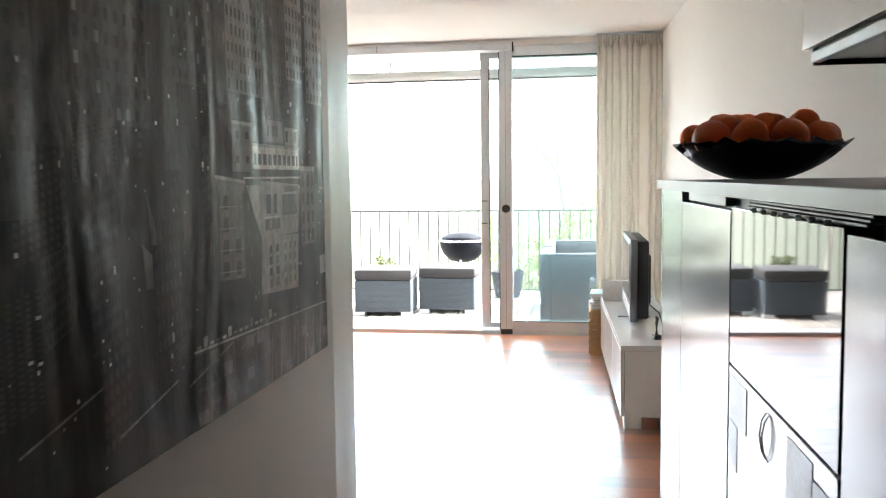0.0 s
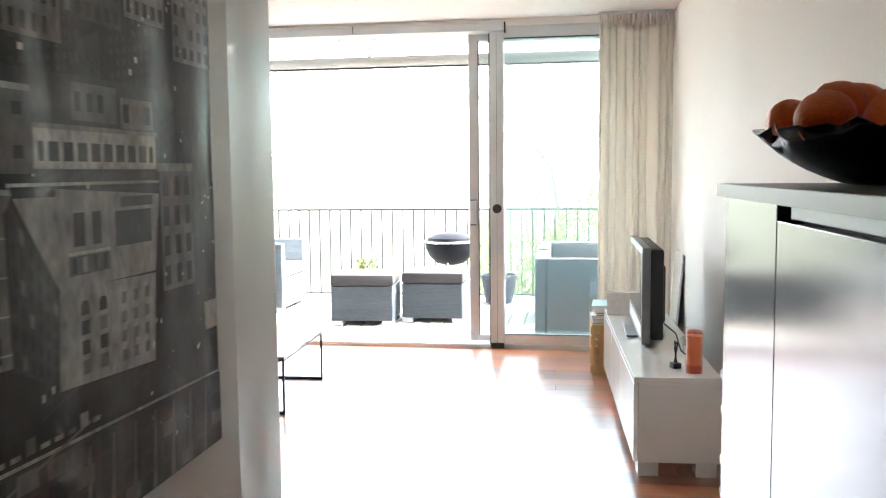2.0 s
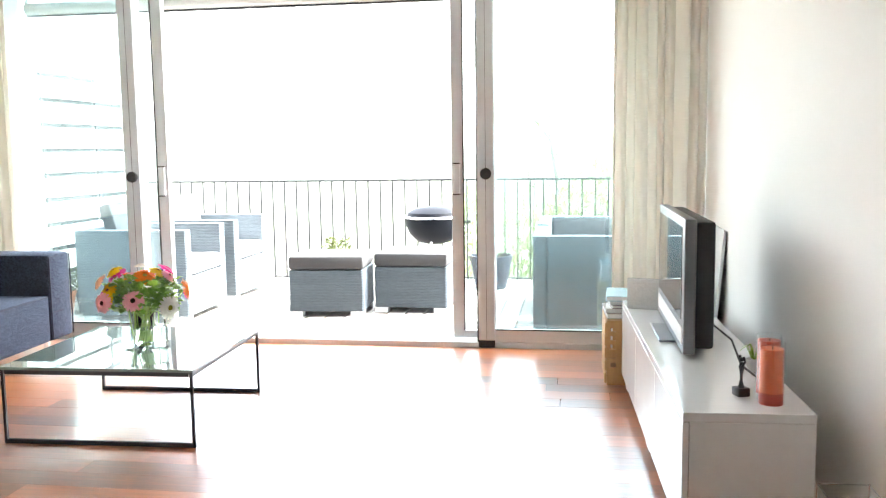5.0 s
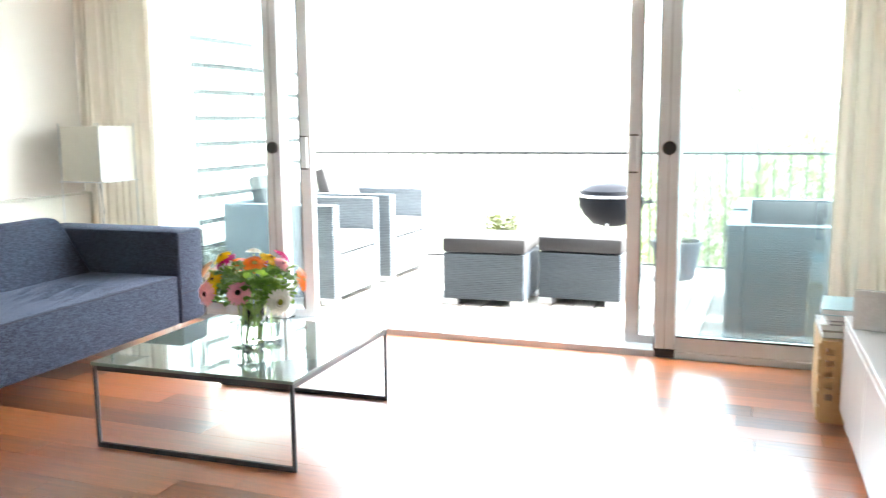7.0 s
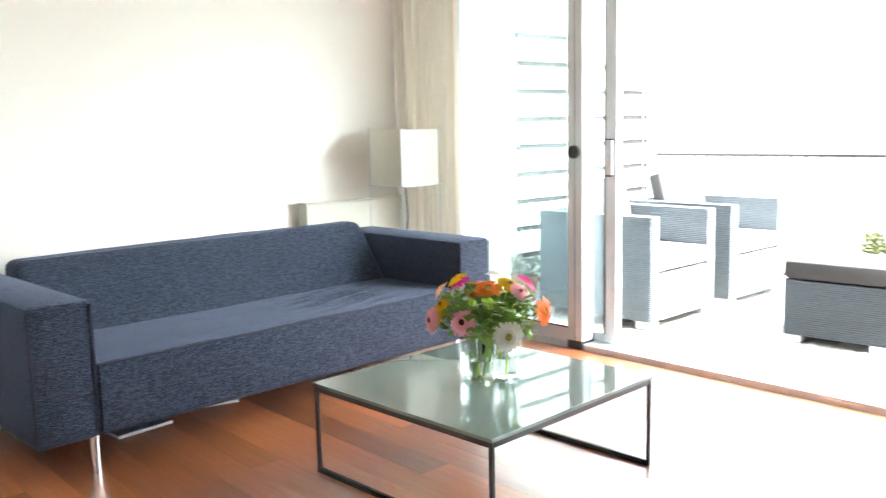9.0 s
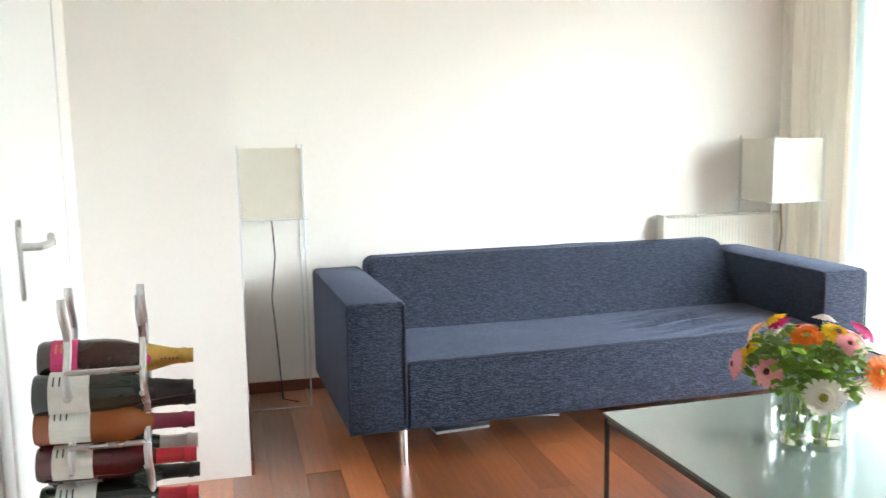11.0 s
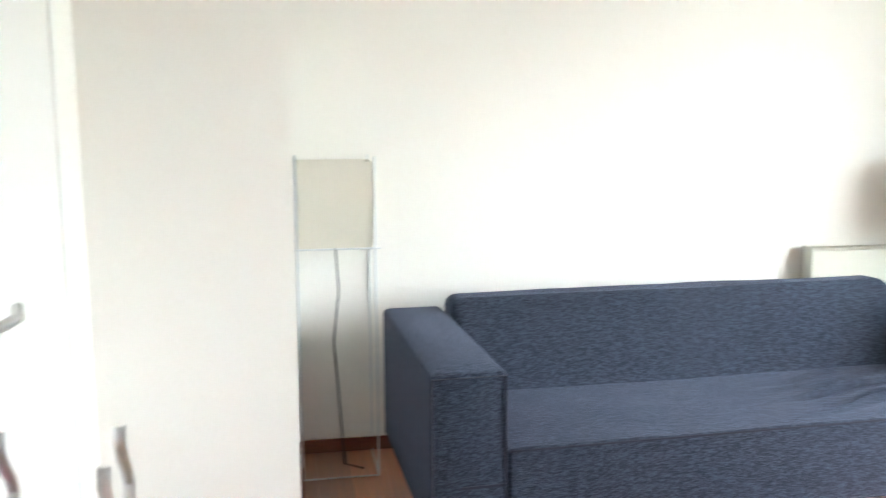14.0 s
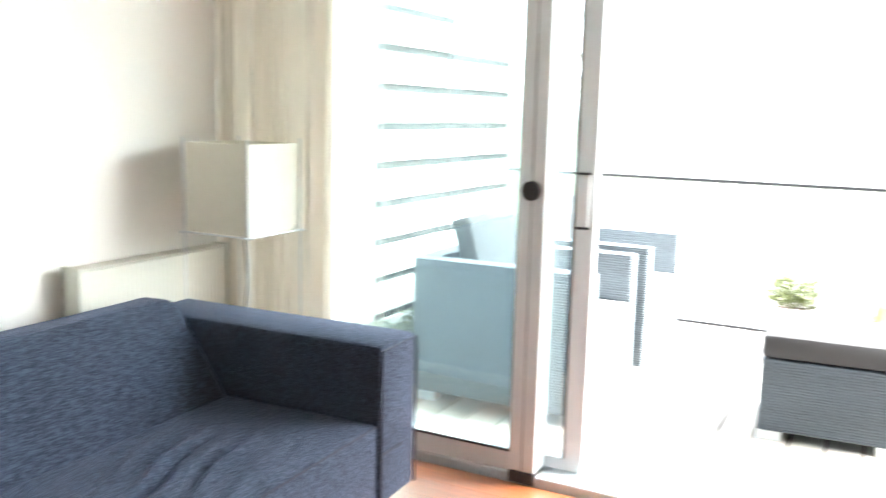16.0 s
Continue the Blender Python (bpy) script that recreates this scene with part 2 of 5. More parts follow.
structure("wall_door", boxes((-1.612, -1.5, 3.42, 3.6, 0, H), (-2.93, -2.7185, 3.42, 3.574, 0, H), (-2.72, -1.612, 3.42, 3.6, 2.12, H)), PLASTER, "white wall around the inner door", "wall")
structure("wall_pier", boxes((XL, -2.93, 3.3, 4.115, 0, H)), PLASTER, "white plaster wall pier beside the inner door", "wall")
bm = bmesh.new()
lo = [bm.verts.new((x, y, 0)) for x, y in ((-0.459, 2.1902), (-0.4605, 2.196), (-0.4655, 2.30), (-0.471, 2.438), (-0.473, 2.4445), (-0.479, 2.447), (-1.3, 2.447), (-1.3, 2.1902))]
hi = [bm.verts.new((v.co.x, v.co.y, H)) for v in lo]
bm.faces.new(lo)
bm.faces.new(hi)
for k in range(8):
    bm.faces.new((lo[k], lo[(k + 1) % 8], hi[(k + 1) % 8], hi[k]))
structure("trim_corner", bm, SATIN, "painted wall end where the corridor opens into the room", "trim", True)
structure("wall_north", boxes((XL, XR, YW, 7.42, 2.41, H), (XL, XL + 0.06, YW, 7.42, 0, 2.41), (XR - 0.06, XR, YW, 7.42, 0, 2.41)), PLASTER, "narrow plaster lintel over the glazed front", "wall")
structure("baseboard", boxes((XL, XL + 0.015, 4.1285, 7.2, 0, 0.055), bevel=0.003), SKIRT, "low red-brown wooden skirting board", "baseboard")
structure("baseboard_pier", boxes((XL + 0.015, -2.93, 4.1155, 4.128, 0, 0.055), bevel=0.003), SKIRT, "low red-brown wooden skirting board", "baseboard")

# glazed front: fixed panes at both ends, two slid-open sashes behind them
front = thing("window_1", 0, 0, 0, 0, "wide aluminium sliding glass front, two sashes slid open", "window", kind="structure")
for x in (-2.72, -0.452):
    post = part("post", boxes((x - 0.052, x + 0.048, YW, YW + 0.10, 0.045, 2.37), bevel=0.004), ALU, front)
    part("seal", boxes((x - 0.062, x - 0.053, YW + 0.02, YW + 0.09, 0.03, 2.36)), ALUDARK, post, "black rubber seal")
    part("groove", boxes((x - 0.003, x - 0.0012, YW - 0.0025, YW + 0.01, 0.05, 2.36)), ALUDARK, post, "dark groove between two profiles")
    part("foot_block", boxes((x - 0.052, x + 0.048, YW - 0.004, YW + 0.1, 0.002, 0.045), bevel=0.003), ALUDARK, post, "black plastic foot block")
    bm = bmesh.new()
    tube(bm, (x, YW - 0.022, 1.065), (x, YW + 0.001, 1.065), 0.034, 24)
    part("lock_knob", bm, ALUDARK, post, "round black lock cover", True)
part("sill", boxes((XL + 0.06, XR - 0.06, YW + 0.01, YW + 0.19, -0.02, 0.032), bevel=0.006), ALU, front, "low aluminium threshold")
part("header", boxes((-2.79, -0.395, YW - 0.03, YW + 0.12, 2.372, 2.432), bevel=0.004), ALU, front, "aluminium track box over the opening")
part("header_end", boxes((-0.394, -0.385, YW - 0.031, YW + 0.10, 2.36, 2.434)), ALUDARK, front, "black end cap")
part("header_joint", boxes((-1.533, -1.528, YW - 0.033, YW - 0.02, 2.385, 2.434)), ALUDARK, front, "black joint of the track box")
for x0, x1 in ((XL + 0.06, -2.772), (-0.404, XR - 0.06)):
    fixed = part("fixed_frame", boxes((x0, x1, YW + 0.015, YW + 0.085, 0.033, 0.105), (x0, x1, YW + 0.015, YW + 0.085, 2.325, 2.409), (x0, x0 + 0.004, YW + 0.015, YW + 0.085, 0.105, 2.325), (x1 - 0.004, x1, YW + 0.015, YW + 0.085, 0.105, 2.325), bevel=0.0015), ALU, front)
    part("bead", boxes((x0 + 0.005, x1 - 0.005, YW + 0.012, YW + 0.02, 0.106, 0.114), (x0 + 0.005, x1 - 0.005, YW + 0.012, YW + 0.02, 2.316, 2.324)), ALUDARK, fixed, "black glazing bead")
    p = part("pane", boxes((x0 + 0.004, x1 - 0.004, YW + 0.045, YW + 0.051, 0.1, 2.33)), PANE, fixed, "clear glass")
    p.visible_shadow = False
for x0, x1, side in ((-3.75, -2.53, 1), (-0.675, 0.6, -1)):
    ya, yb = YW + 0.105, YW + 0.155
    xs = x1 - 0.07 if side > 0 else x0
    sash = part("sash", boxes((x0, x0 + 0.07, ya, yb, 0.04, 2.37), (x1 - 0.07, x1, ya, yb, 0.04, 2.37), (x0 + 0.07, x1 - 0.07, ya, yb, 0.04, 0.085), (x0 + 0.07, x1 - 0.07, ya, yb, 2.32, 2.37), bevel=0.003), ALU, front, "slid-open aluminium sash")
    p = part("pane", boxes((x0 + 0.07, x1 - 0.07, ya + 0.02, ya + 0.026, 0.085, 2.32)), PANE, sash, "clear glass")
    p.visible_shadow = False
    part("bead", boxes(*[(a, b, ya - 0.003, ya + 0.004, 0.085, 2.32) for a, b in (((x1 - 0.078, x1 - 0.07),) if side > 0 else ((x0 + 0.07, x0 + 0.078),))]), ALUDARK, sash, "black glazing bead")
    part("pull_handle", boxes((xs + 0.012, xs + 0.052, ya - 0.02, ya - 0.0005, 0.942, 1.123), bevel=0.004), ALU, sash, "long flat pull handle")
    part("handle_ends", boxes((xs + 0.010, xs + 0.054, ya - 0.021, ya - 0.0005, 0.934, 0.9415), (xs + 0.010, xs + 0.054, ya - 0.021, ya - 0.0005, 1.1235, 1.131)), ALUDARK, sash, "dark handle ends")


# curtains
def curtain(name, x0, x1, y, pleats, seed, label):
    th = thing(name, (x0 + x1) / 2, y, 0, 0, label, "curtain")
    rnd = random.Random(seed)
    ph = [rnd.uniform(0, 6.28) for _ in range(4)]
    bm = bmesh.new()
    nx, nz = pleats * 16, 26
    grid = []
    for j in range(nz + 1):
        v = j / nz
        row = []
        for i in range(nx + 1):
            u = i / nx
            w = u + 0.010 * math.sin(9 * u + 1.5 * v + ph[0]) + 0.020 * math.sin(17 * u + ph[1])
            depth = 0.046 * (0.45 + 0.55 * math.sin(13 * u + ph[3]) ** 2) * (0.85 + 0.25 * (1 - v))
            fold = 1 - 2 * abs(math.sin(math.pi * pleats * w + ph[2] + 0.22 * math.sin(3 * v + 9 * u))) ** 0.75
            fold2 = math.sin(2 * math.pi * pleats * 0.37 * w + ph[1] + v)
            row.append(bm.verts.new(((u - 0.5) * (x1 - x0), depth * fold + 0.009 * fold2, 0.02 + v * 2.37)))
        grid.append(row)
    for a, b in zip(grid, grid[1:]):
        for i in range(nx):
            bm.faces.new((a[i], a[i + 1], b[i + 1], b[i]))
    cloth = part("cloth", bm, CURTAIN, th, "", True)
    sol = cloth.modifiers.new("thick", "SOLIDIFY")
    sol.thickness = 0.004
    bm = bmesh.new()
    n2 = pleats * 30
    strip = []
    for z in (2.355, 2.375, 2.40, 2.437):
        strip.append([bm.verts.new(((i / n2 - 0.5) * (x1 - x0) * 1.005, -0.026 - (0.012 + 0.004 * math.sin(i * 0.4)) * math.sin(2 * math.pi * pleats * 2.5 * i / n2), z)) for i in range(n2 + 1)])
    for a, b in zip(strip, strip[1:]):
        for i in range(n2):
            bm.faces.new((a[i], a[i + 1], b[i + 1], b[i]))
    part("heading", bm, CURTAIN, th, "gathered heading tape", True)
    part("rail", boxes(((x0 - x1) / 2, (x1 - x0) / 2, -0.018, 0.018, 2.437, 2.458)), ALU, th, "flat ceiling track")


curtain("curtain", 0.29, 0.80, 7.095, 9, 3, "cream pleated full-length curtain gathered beside the glass front")
curtain("curtain", -3.997, -3.455, 7.095, 9, 5, "cream pleated full-length curtain gathered in the room corner")

# inner door
door = thing("door_1", -2.68, 3.56, 0, 0, "closed white flush inner door with a steel lever handle", "door", kind="structure")
part("leaf", boxes((0.005, 0.87, -0.02, 0.02, 0.008, 2.07), bevel=0.003), DOORPAINT, door)
jamb = part("door_frame", boxes((0.875, 0.965, -0.06, 0.048, 0, 2.12), (0.9655, 1.058, -0.06, 0.042, 0, 2.12), (-0.038, 0.0, -0.06, 0.024, 0, 2.12), (0.0, 0.875, -0.06, 0.048, 2.075, 2.12), bevel=0.004), DOORPAINT, door, "white painted steel door frame")
# solid dark strip gives the joint beside the frame its shadow line
part("shadow_strip", boxes((1.0585, 1.0675, -0.03, 0.030, 0.0, 2.12)), ALUDARK, jamb, "dark strip standing for the shadow beside the frame")
plate = part("handle_plate", boxes((0.661, 0.684, 0.02, 0.030, 0.868, 1.068), bevel=0.0045), SATINSTEEL, door, "long steel back plate", True)
bm = bmesh.new()
path_tube(bm, [(0.672, 0.028, 1.0), (0.672, 0.07, 1.0), (0.63, 0.078, 1.0), (0.57, 0.078, 0.998), (0.545, 0.072, 1.012)], 0.010, 10)
part("lever", bm, SATINSTEEL, plate, "curved steel lever", True)

# ---- sofa ----
sofa = thing("sofa", -3.31, 5.577, 0, 1.9, "dark blue melange wool sofa with chrome legs", "sofa")
# local: front at +x 0.445, back -0.445
AW, FAR_END = 0.225, 1.165
for s in (-1, 1):
    ya, yb = (-1.12, -1.12 + AW) if s < 0 else (FAR_END - AW, FAR_END)
    arm = part("armrest", boxes((-0.49, 0.445, ya, yb, 0.143, 0.645), bevel=0.020), SOFA, sofa, "", True)
    bm = bmesh.new()
    path_tube(bm, [(0.447, ya + 0.006, 0.15), (0.447, ya + 0.006, 0.63), (0.447, yb - 0.006, 0.63), (0.447, yb - 0.006, 0.15)], 0.0042, 6)
    part("piping", bm, PIPING, arm, "thin navy piping")
    part("seam", boxes((0.444, 0.4475, ya + 0.09 if s < 0 else ya + 0.01, yb - 0.01 if s < 0 else yb - 0.09, 0.304, 0.312)), PIPING, arm, "stitched seam")


def soft_box(x0, x1, y0, y1, z0, z1, bevel, wob, seed, slope=0.0, nx=10, ny=26):
    """A stuffed block with an uneven top and front; slope leans its upper edge towards -x."""
    bm = bmesh.new()
    box(bm, x0, x1, y0, y1, z0, z1)
    bmesh.ops.subdivide_edges(bm, edges=[e for e in bm.edges if abs(e.verts[0].co.y - e.verts[1].co.y) > 0.1], cuts=ny, use_grid_fill=True)
    bmesh.ops.subdivide_edges(bm, edges=[e for e in bm.edges if abs(e.verts[0].co.x - e.verts[1].co.x) > 0.05], cuts=nx, use_grid_fill=True)
    ed = [e for e in bm.edges if len(e.link_faces) == 2 and e.calc_face_angle(0) > 1]
    bmesh.ops.bevel(bm, geom=ed, offset=bevel, segments=3, profile=0.5, affect="EDGES")
    for v in bm.verts:
        p = v.co.copy()
        k = (p.z - z0) / (z1 - z0)
        v.co.x -= slope * k * (p.x - x0) / (x1 - x0)
        d = noise.noise(Vector((p.x * 3 + seed, p.y * 2.2, p.z * 3))) + 0.4 * noise.noise(Vector((p.x * 9, p.y * 7 + seed, p.z * 9)))
        v.co.z += wob * d * k
        v.co.x += wob * 0.6 * d
    return bm


part("seat_base", boxes((-0.42, 0.432, -0.893, 0.938, 0.143, 0.255), bevel=0.01), SOFA, sofa, "", True)
bm = soft_box(-0.25, 0.44, -0.892, 0.937, 0.150, 0.408, 0.016, 0.005, 2.0, 0.0, 50, 170)
for v in bm.verts:
    if v.co.z > 0.39 and v.co.x > -0.2:
        t = v.co.x + 0.32 * (v.co.y - 0.38) + 0.012 * math.sin(v.co.y * 17)
        ridge = math.sin(t * 74 + 0.5 * math.sin(v.co.y * 9)) + 0.6 * math.sin(t * 117 + 1)
        v.co.z += 0.012 * ridge * math.exp(-((v.co.y - 0.43) / 0.20) ** 2) * math.exp(-((v.co.x - 0.16) / 0.18) ** 2)
seat = part("seat_cushion", bm, SOFA, sofa, "", True)
bm = bmesh.new()
path_tube(bm, [(0.437, -0.885, 0.402), (0.437, 0.0, 0.403), (0.437, 0.93, 0.402)], 0.0035, 6)
part("piping", bm, PIPING, seat, "thin navy piping")
part("backrest", soft_box(-0.445, -0.03, -0.892, 0.937, 0.30, 0.699, 0.042, 0.006, 7.0, slope=0.30), SOFA, sofa, "", True)
for x in (0.40, -0.40):
    for y in (-0.905, 0.95):
        bm = bmesh.new()
        tube(bm, (x, y, 0), (x, y, 0.146), 0.016, 16)
        part("leg", bm, CHROME, sofa, "chrome tube leg", True)
for x, y, rz, w, d in ((-3.27, 4.99, 6, 0.20, 0.24), (-3.36, 5.36, -14, 0.19, 0.26)):
    mg = thing("magazine", x, y, 0.002, rz, "closed magazine lying on the floor under the sofa", "magazine")
    part("page_block", boxes((-w / 2, w / 2, -d / 2, d / 2, 0, 0.012)), LINEN, mg)
    part("cover", boxes((-w / 2 - 0.002, w / 2 + 0.002, -d / 2 - 0.002, d / 2 + 0.002, 0.0125, 0.0135)), material("magazine_cover", (0.25, 0.3, 0.36), 0.3, vary=0.5, scale=25), mg)

# ---- coffee table ----
TABLEGLASS = material("green_grey_table_glass", (0.165, 0.210, 0.188), 0.015, vary=0.03, coat=0.6)
table = thing("coffee_table", -1.903, 5.689, 0, 2.2, "low square coffee table with grey-green glass and black steel frame", "table")
part("tabletop", boxes((-0.425, 0.425, -0.425, 0.425, 0.318, 0.331), bevel=0.002), TABLEGLASS, table, "grey-green back-painted glass")
R = 0.0065
for y in (-0.414, 0.414):
    fr = bmesh.new()
    for x in (-0.414, 0.414):
        box(fr, x - R, x + R, y - R, y + R, 0.0, 0.317, bevel=0.001)
    box(fr, -0.414 + R, 0.414 - R, y - R, y + R, 0.0, 0.019, bevel=0.001)
    part("leg_frame", fr, BLACKSTEEL, table, "black steel leg frame")
    part("rail", boxes((-0.404, 0.404, y - R + 0.001, y + R - 0.001, 0.299, 0.317), bevel=0.001), BLACKSTEEL, table)
for x in (-0.414, 0.414):
    part("rail", boxes((x - R + 0.001, x + R - 0.001, -0.404, 0.404, 0.299, 0.317), bevel=0.001), BLACKSTEEL, table)


# ---- floor lamps ----
def floor_lamp(x, y, s, label):
    th = thing("floor_lamp", x, y, 0, 0, label, "lamp", "pair of square floor lamps")
    z0, z1 = 0.885, 1.20
    h = s / 2
    for a in (-1, 1):
        for b in (-1, 1):
            bm = bmesh.new()
            tube(bm, (a * h, b * h, 0.0), (a * h, b * h, z1 + 0.018), 0.0035, 8)
            part("rod", bm, ALU, th, "thin steel rod")
    for k in range(4):
        c = [(-h, -h), (h, -h), (h, h), (-h, h)]
        a, b = c[k], c[(k + 1) % 4]
        bm = bmesh.new()
        tube(bm, (*a, 0.004), (*b, 0.004), 0.0035, 8)
        part("base_bar", bm, ALU, th)
        d = Vector(b) - Vector(a)
        d = d * 0.07
        bm = bmesh.new()
        tube(bm, (a[0] - d.x, a[1] - d.y, z0 - 0.004), (b[0] + d.x, b[1] + d.y, z0 - 0.004), 0.003, 8)
        part("shade_bar", bm, ALU, th)
    g = h - 0.006
    bm = bmesh.new()
    rings = [[bm.verts.new((i * e, j * e, z)) for i, j in ((-1, -1), (1, -1), (1, 1), (-1, 1))] for e, z in ((g, z0), (g, z1), (g - 0.002, z1), (g - 0.002, z0))]
    for q, u in enumerate(rings):
        w = rings[(q + 1) % 4]
        for k in range(4):
            bm.faces.new((u[k], u[(k + 1) % 4], w[(k + 1) % 4], w[k]))
    part("shade", bm, SHADE, th, "cream square paper shade")
    bm = bmesh.new()
    lathe(bm, [(0.012, 0.90), (0.02, 0.93), (0.032, 0.97), (0.03, 1.0), (0.012, 1.02)], 14)
    part("bulb", bm, LINEN, th, "unlit white bulb", True)
    bm = bmesh.new()
    path_tube(bm, [(0, 0, 0.9), (0.005, 0.012, 0.7), (0.0, -0.012, 0.5), (0.006, 0.006, 0.25), (0.02, 0.02, 0.01), (0.07, 0.09, 0.006)], 0.0035, 6)
    part("cord", bm, ALUDARK, th, "dark hanging cord")
    return th


floor_lamp(-3.70, 6.87, 0.29, "unlit floor lamp with a square cream shade beside the radiator")
floor_lamp(-3.85, 4.270, 0.285, "unlit floor lamp with a square cream shade beside the sofa")

# ---- radiator ----
rad = thing("radiator", -3.99, 6.66, 0, 0, "white panel radiator on the wall behind the sofa", "radiator")
bm = bmesh.new()
outline = [(0.03, -0.345)]
for k in range(34):
    y = -0.3325 + k * 0.02015
    outline += [(0.0853, y - 0.0085), (0.087, y - 0.005), (0.087, y + 0.005), (0.0853, y + 0.0085)]
outline += [(0.03, 0.345)]
lo, hi = [bm.verts.new((a, b, 0.2)) for a, b in outline], [bm.verts.new((a, b, 0.785)) for a, b in outline]
for k in range(len(outline)):
    m = (k + 1) % len(outline)
    bm.faces.new((lo[k], lo[m], hi[m], hi[k]))
bm.faces.new(list(reversed(lo)))
bm.faces.new(hi)
part("panel", bm, RADPAINT, rad, "", True)
part("top_grille", boxes(*[(0.024, 0.09, -0.34 + k * 0.02, -0.328 + k * 0.02, 0.787, 0.797) for k in range(34)]), RADPAINT, rad)
for s in (-1, 1):
    part("side_cover", boxes((0.015, 0.096, s * 0.347 - 0.004, s * 0.347 + 0.004, 0.2, 0.802), bevel=0.002), RADPAINT, rad)
for s in (-0.25, 0.25):
    part("bracket", boxes((-0.009, 0.03, s - 0.015, s + 0.015, 0.3, 0.7)), ALU, rad)

# ---- television bench and what stands on it ----
bench = thing("tv_bench", 0.558, 5.504, 0, 2.3, "low white lacquered television bench against the wall", "bench")
BX, BY, NEAR = 0.205, 0.92, 0.05
part("carcass", boxes((-BX + 0.02, BX - 0.036, -BY - NEAR, BY, 0.065, 0.417), bevel=0.002), WHITELACQ, bench)
part("top", boxes((-BX, BX - 0.036, -BY - NEAR - 0.002, BY, 0.418, 0.446), bevel=0.002), WHITELACQ, bench)
for k in range(3):
    w = (2 * BY + NEAR) / 3
    y0 = -BY - NEAR + k * w
    part("door", boxes((-BX, -BX + 0.018, y0 + 0.002, y0 + w - 0.002, 0.068, 0.414), bevel=0.0015), WHITELACQ, bench, "plain white lacquered door")
for x in (-0.14, 0.11):
    for y in (-BY - NEAR + 0.06, 0.0, BY - 0.06):
        part("foot", boxes((x - 0.045, x + 0.045, y - 0.05, y + 0.05, 0, 0.064), bevel=0.002), WHITELACQ, bench, "white block foot")

SCREEN = material("tv_screen", (0.012, 0.014, 0.015), 0.06, vary=0.0, coat=0.5)
tv = thing("television", 0.486, 5.62, 0.446, 0.6, "silver-framed flat television with a deep black back", "television")
body = part("front_frame", boxes((-0.022, 0.022, -0.425, 0.425, 0.012, 0.506), bevel=0.006), PLASTICGREY, tv, "", True)
part("screen", boxes((-0.0245, -0.02, -0.375, 0.375, 0.135, 0.475)), SCREEN, body, "dark glossy screen")
part("speaker_strip", boxes((-0.0245, -0.02, -0.40, 0.40, 0.045, 0.105)), LINEN, body, "pale speaker strip")
bm = boxes((0.0225, 0.090, -0.412, 0.412, 0.03, 0.496), bevel=0.012)
box(bm, 0.0905, 0.112, -0.28, 0.28, 0.1, 0.4, bevel=0.010)
part("back_housing", bm, TVBLACK, tv, "black plastic housing", True)
part("stand", boxes((-0.08, 0.12, -0.17, 0.17, 0.001, 0.010), (-0.012, 0.05, -0.12, 0.12, 0.010, 0.045), bevel=0.004), PLASTICGREY, tv, "silver foot")
bm = bmesh.new()
path_tube(bm, [(0.09, -0.27, 0.11), (0.15, -0.42, 0.07), (0.16, -0.55, 0.01), (0.18, -0.68, 0.006), (0.21, -0.78, 0.006)], 0.004, 6)
part("cable", bm, TVBLACK, tv, "black cable")

pic = thing("picture_frame", 0.748, 6.62, 0.001, 0, "frameless glass picture standing on the floor, leaning against the wall", "picture")
bm = boxes((-0.003, 0.003, -0.14, 0.24, 0, 0.795))
bmesh.ops.transform(bm, matrix=pose(0, 0, 0, 0, 5, 0), verts=bm.verts)
part("glass_front", bm, material("picture_glass", (0.76, 0.78, 0.76), 0.25), pic)
bm = boxes((0.004, 0.012, -0.135, 0.235, 0.005, 0.79))
bmesh.ops.transform(bm, matrix=pose(0, 0, 0, 0, 5, 0), verts=bm.verts)
part("backing", bm, WHITELACQ, pic)

SLEEVE = pane_glass("thin_sleeve_glass", (0.98, 0.99, 0.985), 0.05)
ORANGEWAX = material("orange_wax", (0.90, 0.17, 0.05), 0.45, vary=0.06, scale=30)
REDWAX = material("dark_red_wax", (0.55, 0.07, 0.03), 0.4, vary=0.06, scale=30)


def candle(x, y, h, r, wax, label):
    th = thing("candle", x, y, 0.446, 0, label, "candle")
    bm = bmesh.new()
    lathe(bm, [(r, 0.002), (r, 0.035), (r * 0.995, h * 0.9), (r * 0.9, h * 0.905), (r * 0.3, h * 0.89), (0.001, h * 0.888)], 28)
    part("wax", bm, wax, th, "", True)
    bm = bmesh.new()
    lathe(bm, [(r + 0.0012, 0.0), (r + 0.0012, 0.036)], 28, cap=False)
    part("base_band", bm, REDWAX, th, "darker red band at the foot", True)
    bm = bmesh.new()
    lathe(bm, [(r + 0.004, 0.001), (r + 0.004, h), (r + 0.002, h), (r + 0.002, 0.037)], 28, cap=False)
    g = part("glass_cylinder", bm, SLEEVE, th, "clear glass sleeve", True)
    g.visible_shadow = False
    bm = bmesh.new()
    tube(bm, (0, 0, h * 0.885), (0.002, 0, h * 0.93), 0.0015, 6)
    part("wick", bm, TVBLACK, th)


candle(0.660, 4.645, 0.185, 0.034, ORANGEWAX, "orange candle in a glass cylinder on the bench")
candle(0.676, 4.76, 0.185, 0.034, REDWAX, "red candle in a glass cylinder on the bench")

